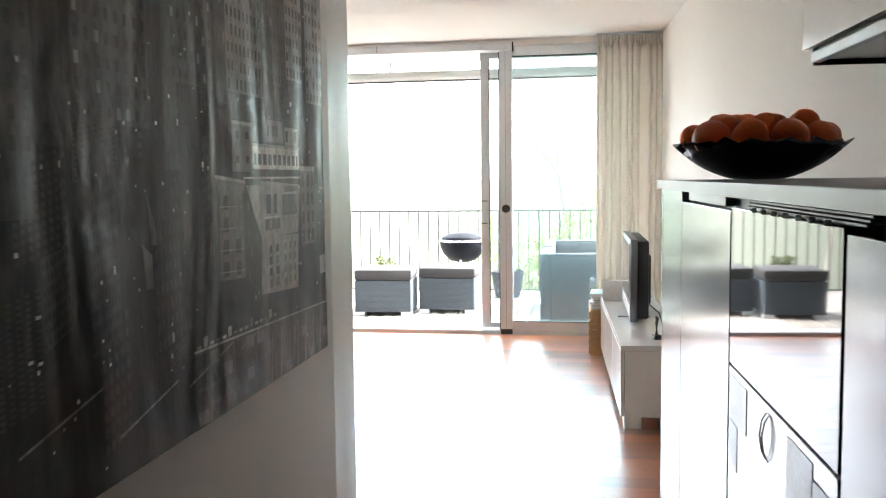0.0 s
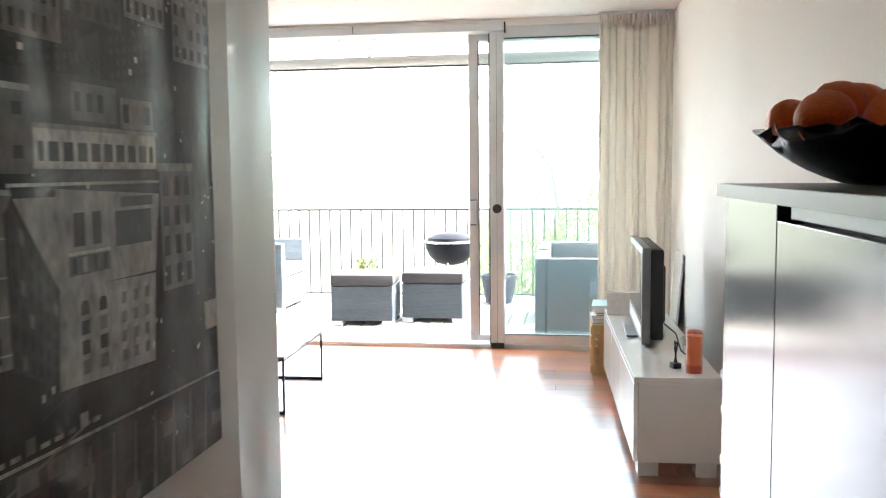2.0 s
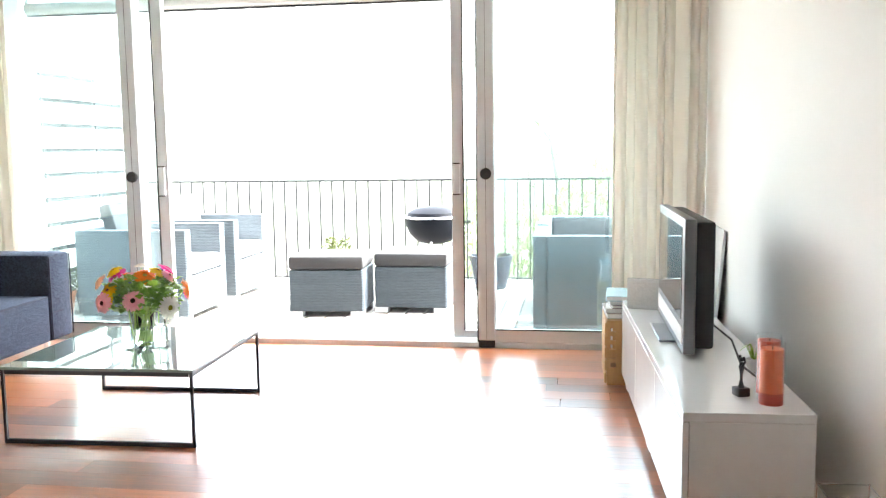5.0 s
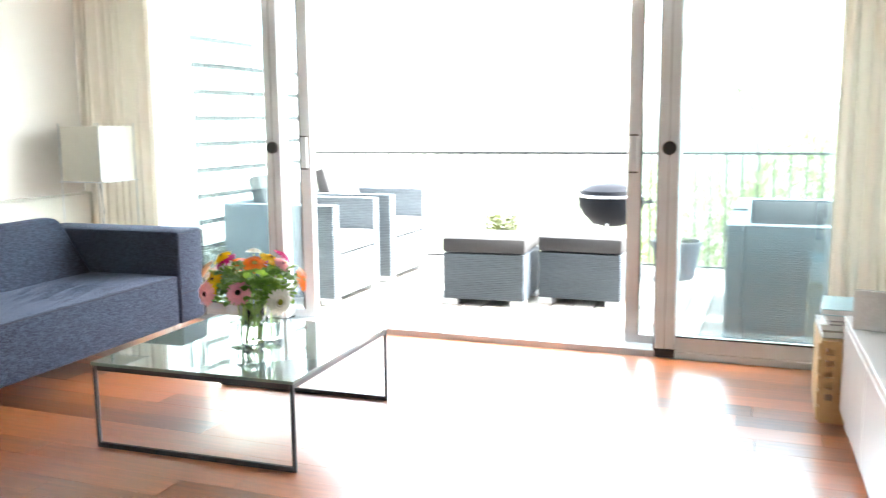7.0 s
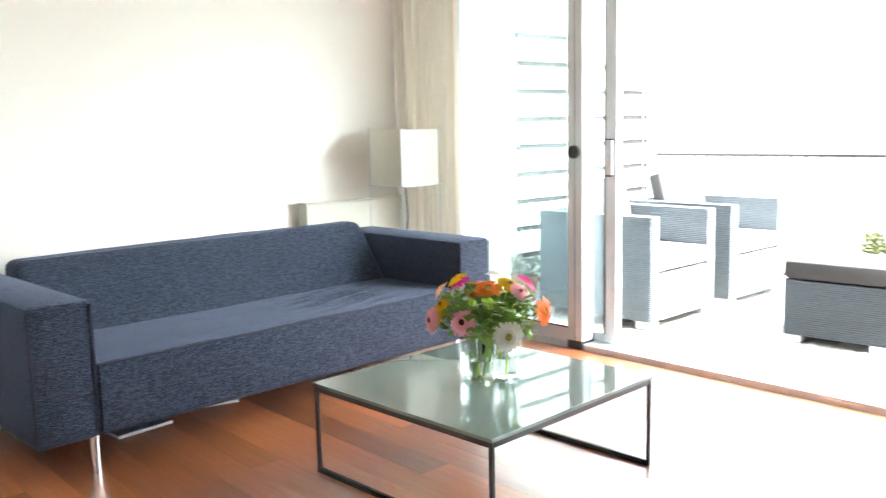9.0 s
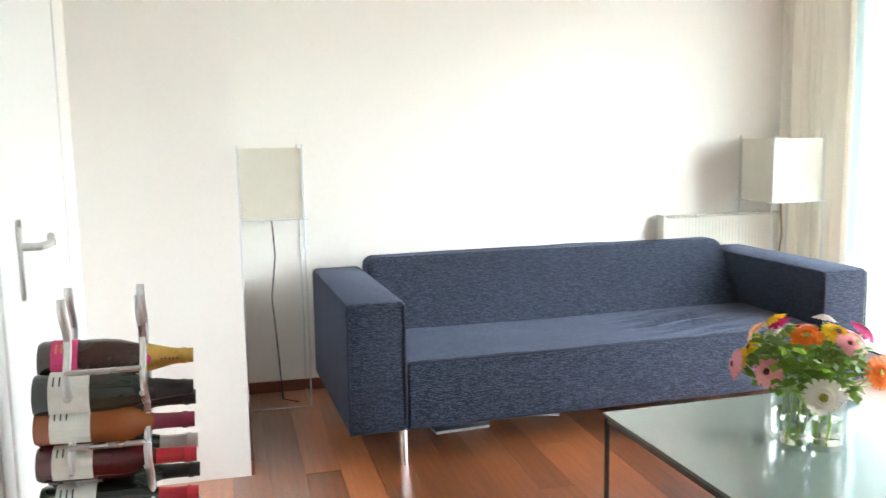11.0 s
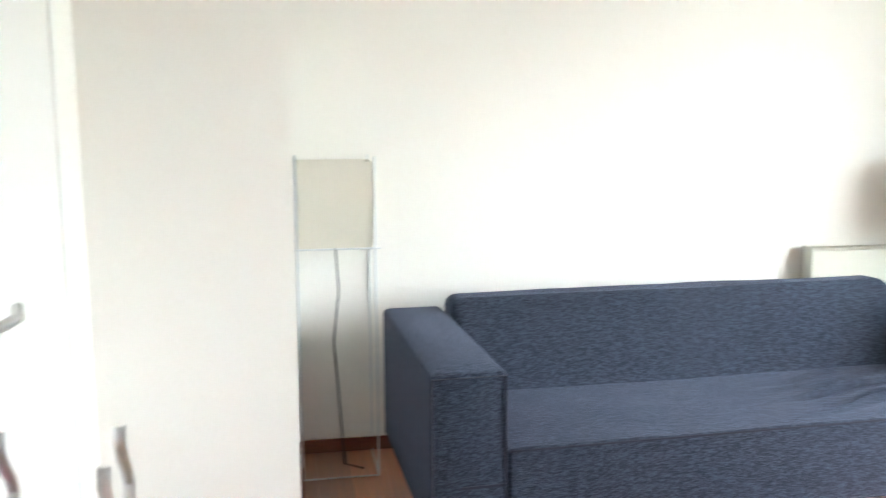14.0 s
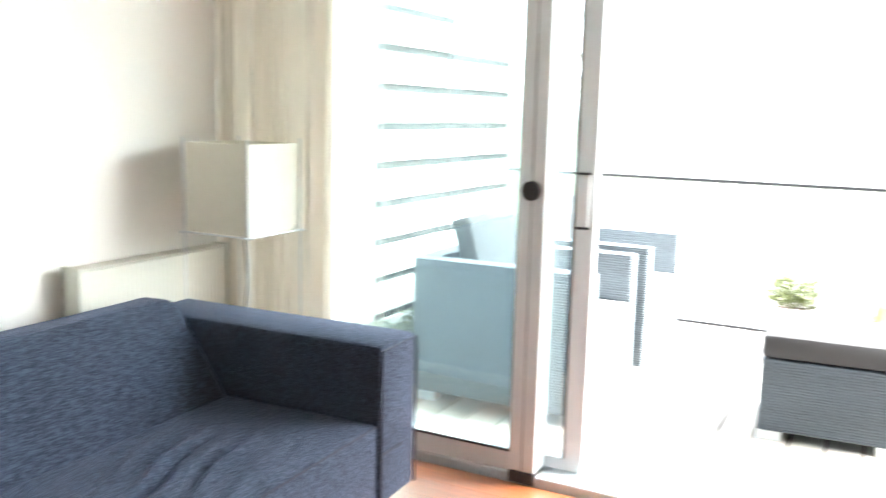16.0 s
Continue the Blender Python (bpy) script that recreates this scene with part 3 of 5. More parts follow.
# black figurine: plain raised arms on a block
fig = bmesh.new()
box(fig, -0.02, 0.02, -0.02, 0.02, 0, 0.026, bevel=0.002)
lathe(fig, [(0.010, 0.026), (0.004, 0.05), (0.005, 0.07), (0.009, 0.09), (0.005, 0.105)], 10)
for s in (-1, 1):
    path_tube(fig, [(0, 0, 0.07), (0.004 * s, 0.008 * s, 0.09), (0.003, 0.014 * s, 0.108), (0, 0.01 * s, 0.124)], 0.0038, 8)
st = bmesh.ops.create_icosphere(fig, subdivisions=2, radius=0.007)
bmesh.ops.translate(fig, vec=(0, 0, 0.113), verts=st["verts"])
o = tagged(part("figurine", fig, TVBLACK, None, "", True), "small black metal figurine on a square block", "figurine")
o.matrix_basis = pose(0.588, 4.72, 0.4465, 0, 0, 20)

spr = thing("houseplant", 0.685, 5.02, 0.446, 0, "small green trailing plant behind the television", "plant")
bm = bmesh.new()
lathe(bm, [(0.022, 0), (0.03, 0.045), (0.027, 0.045), (0.02, 0.01)], 14)
part("pot", bm, WHITELACQ, spr, "small white pot", True)
LEAF = translucent(material("green_leaf", (0.10, 0.19, 0.03), 0.42, vary=0.6, scale=30), 0.45, (0.30, 0.46, 0.05))
bm = bmesh.new()
for k in range(9):
    a = k * 2.4
    pts = [Vector((0.01 * math.cos(a), 0.01 * math.sin(a), 0.045)), Vector((0.03 * math.cos(a), 0.03 * math.sin(a), 0.09)), Vector((0.05 * math.cos(a), 0.06 * math.sin(a), 0.075))]
    w = Vector((-math.sin(a), math.cos(a), 0)) * 0.004
    for p, q in zip(pts, pts[1:]):
        bm.faces.new([bm.verts.new(c) for c in (p - w, p + w, q + w * 0.6, q - w * 0.6)])
part("leaves", bm, LEAF, spr, "thin arching leaves")

pf = thing("photo_frame", 0.402, 6.18, 0.446, -14, "small white photo frame standing on the bench", "photo frame")
part("frame", boxes((-0.075, 0.075, -0.012, 0.012, 0, 0.145), bevel=0.003), WHITELACQ, pf)
part("photo", boxes((-0.06, 0.06, -0.0135, -0.0125, 0.018, 0.128)), material("pale_print", (0.74, 0.73, 0.71), 0.3, vary=0.1, scale=30), pf, "pale print")
part("back_edge", boxes((0.0755, 0.0785, -0.014, 0.014, 0.001, 0.144)), TVBLACK, pf, "dark edge")

PINE = material("pale_pine", (0.52, 0.33, 0.15), 0.5, vary=0.15, scale=8, stretch=(4, 4, 0.5))
crate = thing("wooden_crate", 0.413, 6.655, 0, 0, "pale pine storage crate with round holes in its side", "crate")
cx, cy, chh = 0.17, 0.21, 0.335
for s in (-1, 1):
    bm = bmesh.new()
    seg = 12
    # panel with five bored holes near its outer edge
    zs = [0.335 - 0.045 - 0.046 * k for k in range(5)]
    box(bm, -cx, -cx + 0.018, s * cy - 0.009, s * cy + 0.009, 0, chh)
    box(bm, -cx + 0.046, cx, s * cy - 0.009, s * cy + 0.009, 0, chh)
    ed = [chh] + [v for z in zs for v in (z + 0.013, z - 0.013)] + [0]
    for a, b in zip(ed[0::2], ed[1::2]):
        box(bm, -cx + 0.018, -cx + 0.046, s * cy - 0.009, s * cy + 0.009, b, a)
    part("end_panel", bm, PINE, crate, "pine panel with a row of holes")
for k in range(5):
    part("slat", boxes((-cx - 0.012, -cx - 0.001, -cy - 0.009, cy + 0.009, 0.01 + k * 0.065, 0.065 + k * 0.065), bevel=0.002), PINE, crate)
part("bottom", boxes((-cx, cx, -cy + 0.01, cy - 0.01, 0.002, 0.014)), PINE, crate)
part("lid", boxes((-cx, cx, -cy + 0.01, cy - 0.01, 0.32, 0.334)), PINE, crate)
z = 0.336
for k, (w, d, h, rz, col, lab) in enumerate(((0.24, 0.32, 0.028, 3, (0.35, 0.30, 0.27), "brown"), (0.22, 0.30, 0.022, -4, (0.75, 0.74, 0.72), "white"), (0.2, 0.28, 0.016, 6, (0.12, 0.12, 0.13), "black"), (0.21, 0.27, 0.02, 2, (0.72, 0.72, 0.7), "cream"), (0.22, 0.29, 0.026, -3, (0.42, 0.60, 0.64), "pale blue"))):
    bk = thing("book", 0.355, 6.64, z, rz, f"{lab} hardback book in a pile on the crate", "book", "books on the crate")
    m = material("cover_" + lab.replace(" ", "_"), col, 0.4, vary=0.1, scale=20)
    part("page_block", boxes((-w / 2 + 0.004, w / 2 - 0.004, -d / 2 + 0.004, d / 2 - 0.002, 0.003, h - 0.003)), LINEN, bk)
    part("cover", boxes((-w / 2, w / 2, -d / 2, d / 2, 0, 0.0028), (-w / 2, w / 2, -d / 2, d / 2, h - 0.0028, h), (w / 2 - 0.003, w / 2, -d / 2, d / 2, 0.0028, h - 0.0028)), m, bk)
    z += h + 0.0005

# ---- wine racks ----
FOIL = {"gold": material("gold_foil", (0.62, 0.42, 0.12), 0.3, metal=0.9, vary=0.15, scale=60), "black": material("black_foil", (0.015, 0.015, 0.017), 0.3), "red": material("red_foil", (0.42, 0.02, 0.035), 0.3), "silver": material("silver_foil", (0.55, 0.55, 0.55), 0.3, metal=0.8), "wine": material("wine_foil", (0.2, 0.02, 0.05), 0.3), "yellow": material("yellow_foil", (0.62, 0.52, 0.06), 0.35), "blue": material("blue_foil", (0.02, 0.04, 0.35), 0.3)}
BOTTLE = {"dark": material("dark_bottle_glass", (0.012, 0.018, 0.012), 0.06, coat=0.3), "brown": material("brown_bottle_glass", (0.035, 0.012, 0.008), 0.06, coat=0.3), "amber": material("rose_bottle_glass", (0.26, 0.075, 0.02), 0.06, coat=0.3), "claret": material("claret_bottle_glass", (0.07, 0.006, 0.008), 0.06, coat=0.3), "straw": material("straw_bottle_glass", (0.55, 0.46, 0.05), 0.06, coat=0.3), "green": material("green_bottle_glass", (0.16, 0.2, 0.03), 0.06, coat=0.3)}
PAPER = {"pink": material("pink_label", (0.65, 0.05, 0.2), 0.5), "white": material("white_label", (0.72, 0.71, 0.66), 0.6, vary=0.06, scale=40), "orange": material("orange_label", (0.65, 0.25, 0.04), 0.5), "none": None}


def bottle(m, fat, glass_key, foil, paper, label, group):
    """A bottle lying along +y, its base at the origin."""
    th = thing("wine_bottle", 0, 0, 0, 0, label, "bottle", group)
    th.matrix_basis = m
    turn = Matrix.Rotation(-math.pi / 2, 4, "X")
    r = 0.044 if fat else 0.037
    bm = bmesh.new()
    prof = [(r * 0.5, 0.012), (r * 0.9, 0.0), (r, 0.008), (r, 0.165), (r * 0.92, 0.18), (r * 0.62, 0.2), (0.0175, 0.217), (0.0145, 0.232), (0.0145, 0.292)] if not fat else [(r * 0.5, 0.012), (r * 0.9, 0.0), (r, 0.008), (r, 0.125), (r * 0.93, 0.155), (r * 0.72, 0.19), (0.021, 0.225), (0.0155, 0.26), (0.0145, 0.292)]
    lathe(bm, prof, 24)
    bmesh.ops.transform(bm, matrix=turn, verts=bm.verts)
    part("bottle_glass", bm, BOTTLE[glass_key], th, "", True)
    bm = bmesh.new()
    z0 = 0.195 if foil == "gold" else 0.225
    rr = 0.0335 if foil == "gold" else 0.0225
    start = [(rr, z0), (0.0185, 0.255), (0.016, 0.275)] if fat else [(0.0168, 0.222), (0.0155, 0.24), (0.0152, 0.275)]
    lathe(bm, start + [(0.0172, 0.277), (0.0172, 0.284), (0.0155, 0.288), (0.0155, 0.30), (0.002, 0.3005)], 20)
    bmesh.ops.transform(bm, matrix=turn, verts=bm.verts)
    cap = part("capsule", bm, FOIL[foil], th, f"{foil} foil capsule", True)
    if foil == "gold":
        bars = bmesh.new()
        for k in range(5):
            box(bars, -0.0015, 0.0015, 0.236 + 0.0075 * k, 0.239 + 0.0075 * k, 0.0, 0.0014)
        for v in bars.verts:
            v.co = Vector((v.co.x * 4 + 0.021, v.co.y, v.co.z * 2))
        seal = bmesh.new()
        tube(seal, (0.026, 0.207, 0.004), (0.0325, 0.207, 0.004), 0.010, 18)
        part("seal", seal, PAPER["pink"], cap, "round pink seal")
        part("printed_mark", bars, FOIL["black"], cap, "dark printed bars")
    if PAPER[paper]:
        bm = bmesh.new()
        a0, a1 = (0.026, 0.076) if paper == "pink" else (0.03, 0.105)
        ring = []
        for k in range(15):
            t = -1.5 + 3.0 * k / 14
            ring.append([(r + 0.0007) * math.sin(t + 0.8), (r + 0.0007) * math.cos(t + 0.8)])
        for p, q in zip(ring, ring[1:]):
            bm.faces.new([bm.verts.new(c) for c in ((p[0], a0, p[1]), (q[0], a0, q[1]), (q[0], a1, q[1]), (p[0], a1, p[1]))])
        lab = part("paper_label", bm, PAPER[paper], th, f"{paper} paper label", True)
        bm = bmesh.new()
        for k in range(3):
            ts = [0.45 + 0.1 * j for j in range(6)]
            for t, u in zip(ts, ts[1:]):
                bm.faces.new([bm.verts.new(((r + 0.0013) * math.sin(w), a0 + 0.008 + 0.011 * k + dy, (r + 0.0013) * math.cos(w))) for w, dy in ((t, 0), (u, 0), (u, 0.003), (t, 0.003))])
        part("print", bm, FOIL["gold" if paper == "pink" else "black"], lab, "small printed lines")


def wine_rack(m, rows, label, group):
    th = thing("wine_rack", 0, 0, 0, 0, label, "wine rack")
    th.matrix_basis = m
    top = 0.955
    for y in (-0.085, 0.055):
        for s in (-1, 1):
            bm = bmesh.new()
            pts = []
            for k in range(43):
                z = 0.02 + (top - 0.02) * k / 42
                pts.append((s * (0.068 + 0.022 * math.sin(z * 2 * math.pi / 0.15 + (0 if s > 0 else math.pi))), y + 0.004 * s, z))
            path_tube(bm, pts, 0.0078, 8)
            part("upright", bm, SATINSTEEL, th, "wavy satin steel upright", True)
        for k in range(5):
            bm = bmesh.new()
            z = 0.13 + 0.15 * k
            path_tube(bm, [(-0.085, y, z + 0.03), (-0.05, y, z + 0.008), (0, y, z), (0.05, y, z + 0.008), (0.085, y, z + 0.03)], 0.006, 8)
            part("cradle", bm, SATINSTEEL, th, "bent satin steel cradle", True)
    for s in (-1, 1):
        for k in range(6):
            bm = bmesh.new()
            z = 0.06 + 0.15 * k
            tube(bm, (s * 0.085, -0.085, z), (s * 0.085, 0.055, z), 0.006, 8)
            part("cross_bar", bm, SATINSTEEL, th, "", True)
    part("foot", boxes((-0.12, 0.12, -0.1, -0.07, 0, 0.018), (-0.12, 0.12, 0.04, 0.07, 0, 0.018), bevel=0.005), SATINSTEEL, th)
    for u, z, fat, g, f, p, lab in rows:
        bottle(m @ Matrix.Translation((u, -0.15, z)) @ pose(0, 0, 0, -1.5, 0, random.uniform(-2, 2)), fat, g, f, p, lab, group)


wine_rack(pose(-1.575, 3.84, 0), [
    (-0.035, 0.806, True, "brown", "gold", "pink", "champagne bottle with gold foil and a pink label in the rack"),
    (0.035, 0.757, True, "dark", "black", "white", "dark wine bottle with black capsule and white label in the rack"),
    (-0.052, 0.712, False, "dark", "black", "none", "dark wine bottle with black capsule in the rack"),
    (0.045, 0.695, False, "amber", "wine", "white", "rose wine bottle with wine-red capsule and white label in the rack"),
    (-0.045, 0.617, False, "dark", "silver", "orange", "dark bottle with silver screw cap in the rack"),
    (0.05, 0.622, False, "claret", "red", "white", "claret bottle with red capsule and white label in the rack"),
    (-0.05, 0.548, False, "dark", "black", "white", "dark wine bottle with black capsule in the rack"),
    (0.045, 0.537, False, "dark", "red", "white", "dark wine bottle with red capsule and white label in the rack"),
    (-0.045, 0.475, False, "dark", "silver", "none", "dark bottle with silver capsule in the rack"),
    (0.045, 0.455, False, "brown", "black", "white", "brown bottle with black capsule in the rack"),
    (-0.045, 0.40, False, "green", "yellow", "orange", "green bottle with yellow capsule in the rack"),
    (0.045, 0.36, False, "dark", "silver", "white", "dark bottle with silver capsule in the rack"),
    (-0.045, 0.27, False, "dark", "black", "white", "dark wine bottle with black capsule in the rack"),
    (0.045, 0.21, False, "brown", "red", "white", "brown bottle with red capsule in the rack"),
], "tall satin steel wine rack full of bottles beside the inner door", "bottles in the door rack")
wine_rack(pose(0.722, 3.27, 0, 0, 0, 94), [
    (-0.05, 0.900, False, "dark", "black", "white", "dark wine bottle with black capsule in the wall rack"),
    (-0.02, 0.856, False, "straw", "yellow", "none", "straw-yellow bottle with yellow capsule in the wall rack"),
    (0.075, 0.752, True, "amber", "black", "orange", "amber bottle with black capsule in the wall rack"),
    (0.03, 0.745, False, "claret", "wine", "none", "claret bottle with wine-red capsule in the wall rack"),
    (-0.05, 0.746, False, "claret", "red", "white", "claret bottle with red capsule in the wall rack"),
    (0.06, 0.650, False, "dark", "gold", "white", "dark bottle with gold capsule in the wall rack"),
    (-0.03, 0.660, False, "dark", "silver", "none", "dark bottle with silver capsule in the wall rack"),
    (0.03, 0.60, False, "dark", "blue", "white", "dark bottle with blue capsule in the wall rack"),
    (-0.05, 0.56, False, "dark", "silver", "white", "dark bottle with silver capsule in the wall rack"),
    (0.06, 0.50, False, "brown", "gold", "none", "brown bottle with gold capsule in the wall rack"),
    (-0.04, 0.46, False, "dark", "blue", "white", "dark wine bottle with blue capsule in the wall rack"),
    (0.05, 0.40, False, "dark", "red", "white", "dark wine bottle with red capsule in the wall rack"),
    (-0.045, 0.33, False, "brown", "silver", "white", "brown bottle with silver capsule in the wall rack"),
    (0.045, 0.27, False, "dark", "black", "white", "dark wine bottle with black capsule in the wall rack"),
    (-0.045, 0.20, False, "green", "silver", "white", "green bottle with silver capsule in the wall rack"),
], "tall satin steel wine rack full of bottles against the wall", "bottles in the wall rack")

# ---- kitchen units ----
OVENGLASS = material("black_oven_glass", (0.012, 0.012, 0.013), 0.03, vary=0.0, coat=0.0, spec=0.35)
MIRRORGREY = material("mirrored_grey", (0.45, 0.44, 0.48), 0.3, vary=0.2, scale=30)
WORKEDGE = material("grey_edge_band", (0.2, 0.2, 0.2), 0.4, vary=0.06)
WORKTOP = material("grey_worktop", (0.13, 0.13, 0.135), 0.35, vary=0.12, scale=30)
RZ_E = 2.3


def on_front(y):
    """A pose on the line of the unit fronts."""
    return 0.42 + LEAN_E * (2.39 - y), y


worktop = thing("worktop", 0.42, 2.39, 1.297, RZ_E, "thin dark grey worktop over the tall kitchen units", "worktop")
part("slab", boxes((-0.0125, 0.575, -4.3, 0.0025, 0.0, 0.023), bevel=0.0015), WORKTOP, worktop)
part("front_edge", boxes((-0.015, -0.013, -4.3, 0.005, 0.0, 0.0215)), WORKEDGE, worktop, "lighter grey edge band")
part("end_edge", boxes((-0.0129, 0.575, 0.003, 0.005, 0.0, 0.0215)), WORKEDGE, worktop, "lighter grey edge band")


def unit(y0, y1, label):
    th = thing("kitchen_unit", *on_front(y0), 0, RZ_E, label, "cabinet", "tall kitchen units")
    w = y1 - y0
    part("carcass", boxes((0.03, 0.57, 0.001, w - 0.021, 0.0, 1.296)), BLACKSTEEL, th)
    return th, w


u1, w = unit(2.035, 2.388, "tall brushed steel end unit with a plain panel")
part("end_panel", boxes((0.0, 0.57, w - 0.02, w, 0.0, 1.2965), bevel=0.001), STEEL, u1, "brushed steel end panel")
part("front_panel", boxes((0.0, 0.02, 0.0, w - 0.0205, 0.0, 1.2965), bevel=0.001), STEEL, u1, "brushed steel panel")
u2, w = unit(1.478, 2.033, "tall brushed steel unit with a recessed grip")
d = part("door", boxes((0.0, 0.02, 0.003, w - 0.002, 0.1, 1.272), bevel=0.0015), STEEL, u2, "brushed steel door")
part("grip_rail", boxes((0.010, 0.028, 0.10, w - 0.035, 1.276, 1.2955), bevel=0.001), ALU, d, "aluminium grip rail in the recess")
u3, w = unit(0.902, 1.475, "built-in oven with a mirror-dark glass front")
part("vent_grille", boxes(*[(0.004 + 0.003 * k, 0.024, -0.05, w - 0.09, 1.281 + 0.0045 * k, 1.2835 + 0.0045 * k) for k in range(3)]), BLACKSTEEL, u3, "black vent slats")
for k in range(7):
    bm = bmesh.new()
    lathe(bm, [(0.0036, 0), (0.0036, 0.006), (0.002, 0.007)], 10)
    bmesh.ops.transform(bm, matrix=pose(0.001, 0.05 + 0.058 * k, 1.2800, 0, -90, 0), verts=bm.verts)
    part("indicator", bm, LINEN, u3, "small white button", True)
part("oven_door", boxes((0.0, 0.022, 0.003, w - 0.003, 1.0145, 1.278), bevel=0.0015), OVENGLASS, u3, "mirror-dark glass oven door")
# white fronts whose bows and grey squares paint in a reflection of other drawers
for z0, z1 in ((0.75, 1.0105), (0.43, 0.747), (0.1, 0.427)):
    dr = part("drawer_front", boxes((0.0, 0.022, 0.003, w - 0.003, z0, z1), bevel=0.0015), WHITELACQ, u3, "glossy white drawer front")
    for ya in (0.292, 0.306):
        bm = bmesh.new()
        c = z1 - 0.045
        path_tube(bm, [(-0.001, ya, c - 0.033), (-0.006, ya + 0.004, c - 0.022), (-0.009, ya + 0.006, c), (-0.006, ya + 0.004, c + 0.022), (-0.001, ya, c + 0.033)], 0.0014, 8)
        part("mirrored_handle", bm, CHROME, dr, "curved chrome bow standing for a mirrored handle", True)
    for r in ((w - 0.14, w - 0.012, z1 - 0.085, z1 - 0.012), (w - 0.075, w - 0.012, z1 - 0.165, z1 - 0.09), (0.09, 0.2, z1 - 0.09, z1 - 0.012), (0.01, 0.085, z1 - 0.14, z1 - 0.03)):
        part("mirrored_square", boxes((-0.0012, 0.0, *r)), MIRRORGREY, dr, "grey square painted as a mirrored shape")
u4, w = unit(-1.9, 0.899, "long run of brushed steel kitchen units")
for k in range(5):
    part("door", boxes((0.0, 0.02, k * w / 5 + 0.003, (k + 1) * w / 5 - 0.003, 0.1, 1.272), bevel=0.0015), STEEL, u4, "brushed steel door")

wall_unit = thing("wall_cabinet", 0.717, 2.14, 1.585, RZ_E, "pale glossy wall cabinet with an aluminium light rail", "cabinet")
part("carcass", boxes((0.03, 0.275, -4.0, -0.018, 0.03, 0.85)), DOORPAINT, wall_unit)
part("side_panel", boxes((0.0185, 0.275, -0.0175, 0.0, 0.0, 0.85), bevel=0.001), DOORPAINT, wall_unit, "white side panel")
part("bottom_edge", boxes((0.02, 0.275, -0.026, -0.018, -0.001, 0.028)), ALUDARK, wall_unit, "dark bottom edge")
part("underside", boxes((0.034, 0.275, -4.0, -0.0265, 0.012, 0.0295)), DOORPAINT, wall_unit, "pale grey underside")
part("light_rail", boxes((0.012, 0.033, -4.0, -0.027, 0.003, 0.0285), bevel=0.003), ALU, wall_unit, "aluminium light rail")
for k in range(4):
    part("door", boxes((0.0, 0.018, -(k + 1) * 0.99 + 0.002, -k * 0.99 - 0.001, 0.036, 0.85), bevel=0.001), WHITELACQ, wall_unit, "pale glossy door")

# bowl of oranges
BOWLM = material("dark_hammered_steel", (0.06, 0.06, 0.065), 0.18, metal=1.0, vary=0.3, scale=20)
bowl = thing("fruit_bowl", 0.62, 2.13, 1.3205, 0, "wide dark steel bowl with a ragged rim full of oranges", "bowl")
bm = bmesh.new()
seg, rings = 48, 9
rows_ = []
for j in range(rings):
    u = j / (rings - 1)
    r = 0.045 + 0.15 * u
    zz = 0.078 * u ** 1.7
    row = []
    for k in range(seg):
        a = 2 * math.pi * k / seg
        jag = (0.011 * ((k * 7) % 5 - 2) / 2 + 0.007 * math.sin(3 * a + 1)) * max(0.0, u - 0.75) * 4
        dent = 0.0022 * math.sin(5 * a + 9 * u) * math.sin(7 * a)
        row.append(bm.verts.new(((r + jag + dent) * math.cos(a), (r + jag + dent) * math.sin(a), zz + abs(jag) * 0.9)))
    rows_.append(row)
for a, b in zip(rows_, rows_[1:]):
    for k in range(seg):
        bm.faces.new((a[k], a[(k + 1) % seg], b[(k + 1) % seg], b[k]))
bm.faces.new(list(reversed(rows_[0])))
sh = part("shell", bm, BOWLM, bowl, "", True)
sh.modifiers.new("thick", "SOLIDIFY").thickness = 0.003
ORANGE = material("orange_peel", (0.86, 0.17, 0.008), 0.42, vary=0.18, scale=14, fine=0.5, fine_scale=180, island=0.4)
bm = bmesh.new()
s_ = bmesh.ops.create_uvsphere(bm, u_segments=24, v_segments=14, radius=0.041)
for v in bm.verts:
    v.co.z *= 0.93
    if v.co.z > 0.033:
        v.co.z -= 0.003
orange_mesh = mesh_of(bm, ORANGE, True)
rnd = random.Random(8)
spots = [(0.0, 0.0, 0.055)] + [(0.095, a, 0.072) for a in (0.2, 1.25, 2.3, 3.35, 4.4, 5.45)] + [(0.172, a, 0.097) for a in (0.0, 0.62, 1.25, 1.9, 2.5, 3.15, 3.75, 4.4, 5.0, 5.65)] + [(0.06, a, 0.118) for a in (0.6, 2.7, 4.8)] + [(0.118, a, 0.121) for a in (1.65, 3.6, 5.75)]
for r, a, zz in spots:
    ob = tagged(new("orange", orange_mesh), "ripe orange lying in the dark bowl", "orange", "oranges in the bowl")
    sc = rnd.uniform(0.9, 1.08)
    ob.matrix_basis = pose(0.62 + 0.85 * r * math.cos(a), 2.13 + 0.85 * r * math.sin(a), 1.3205 + zz, rnd.uniform(-60, 60), rnd.uniform(-60, 60), rnd.uniform(0, 360)) @ Matrix.Scale(sc, 4)

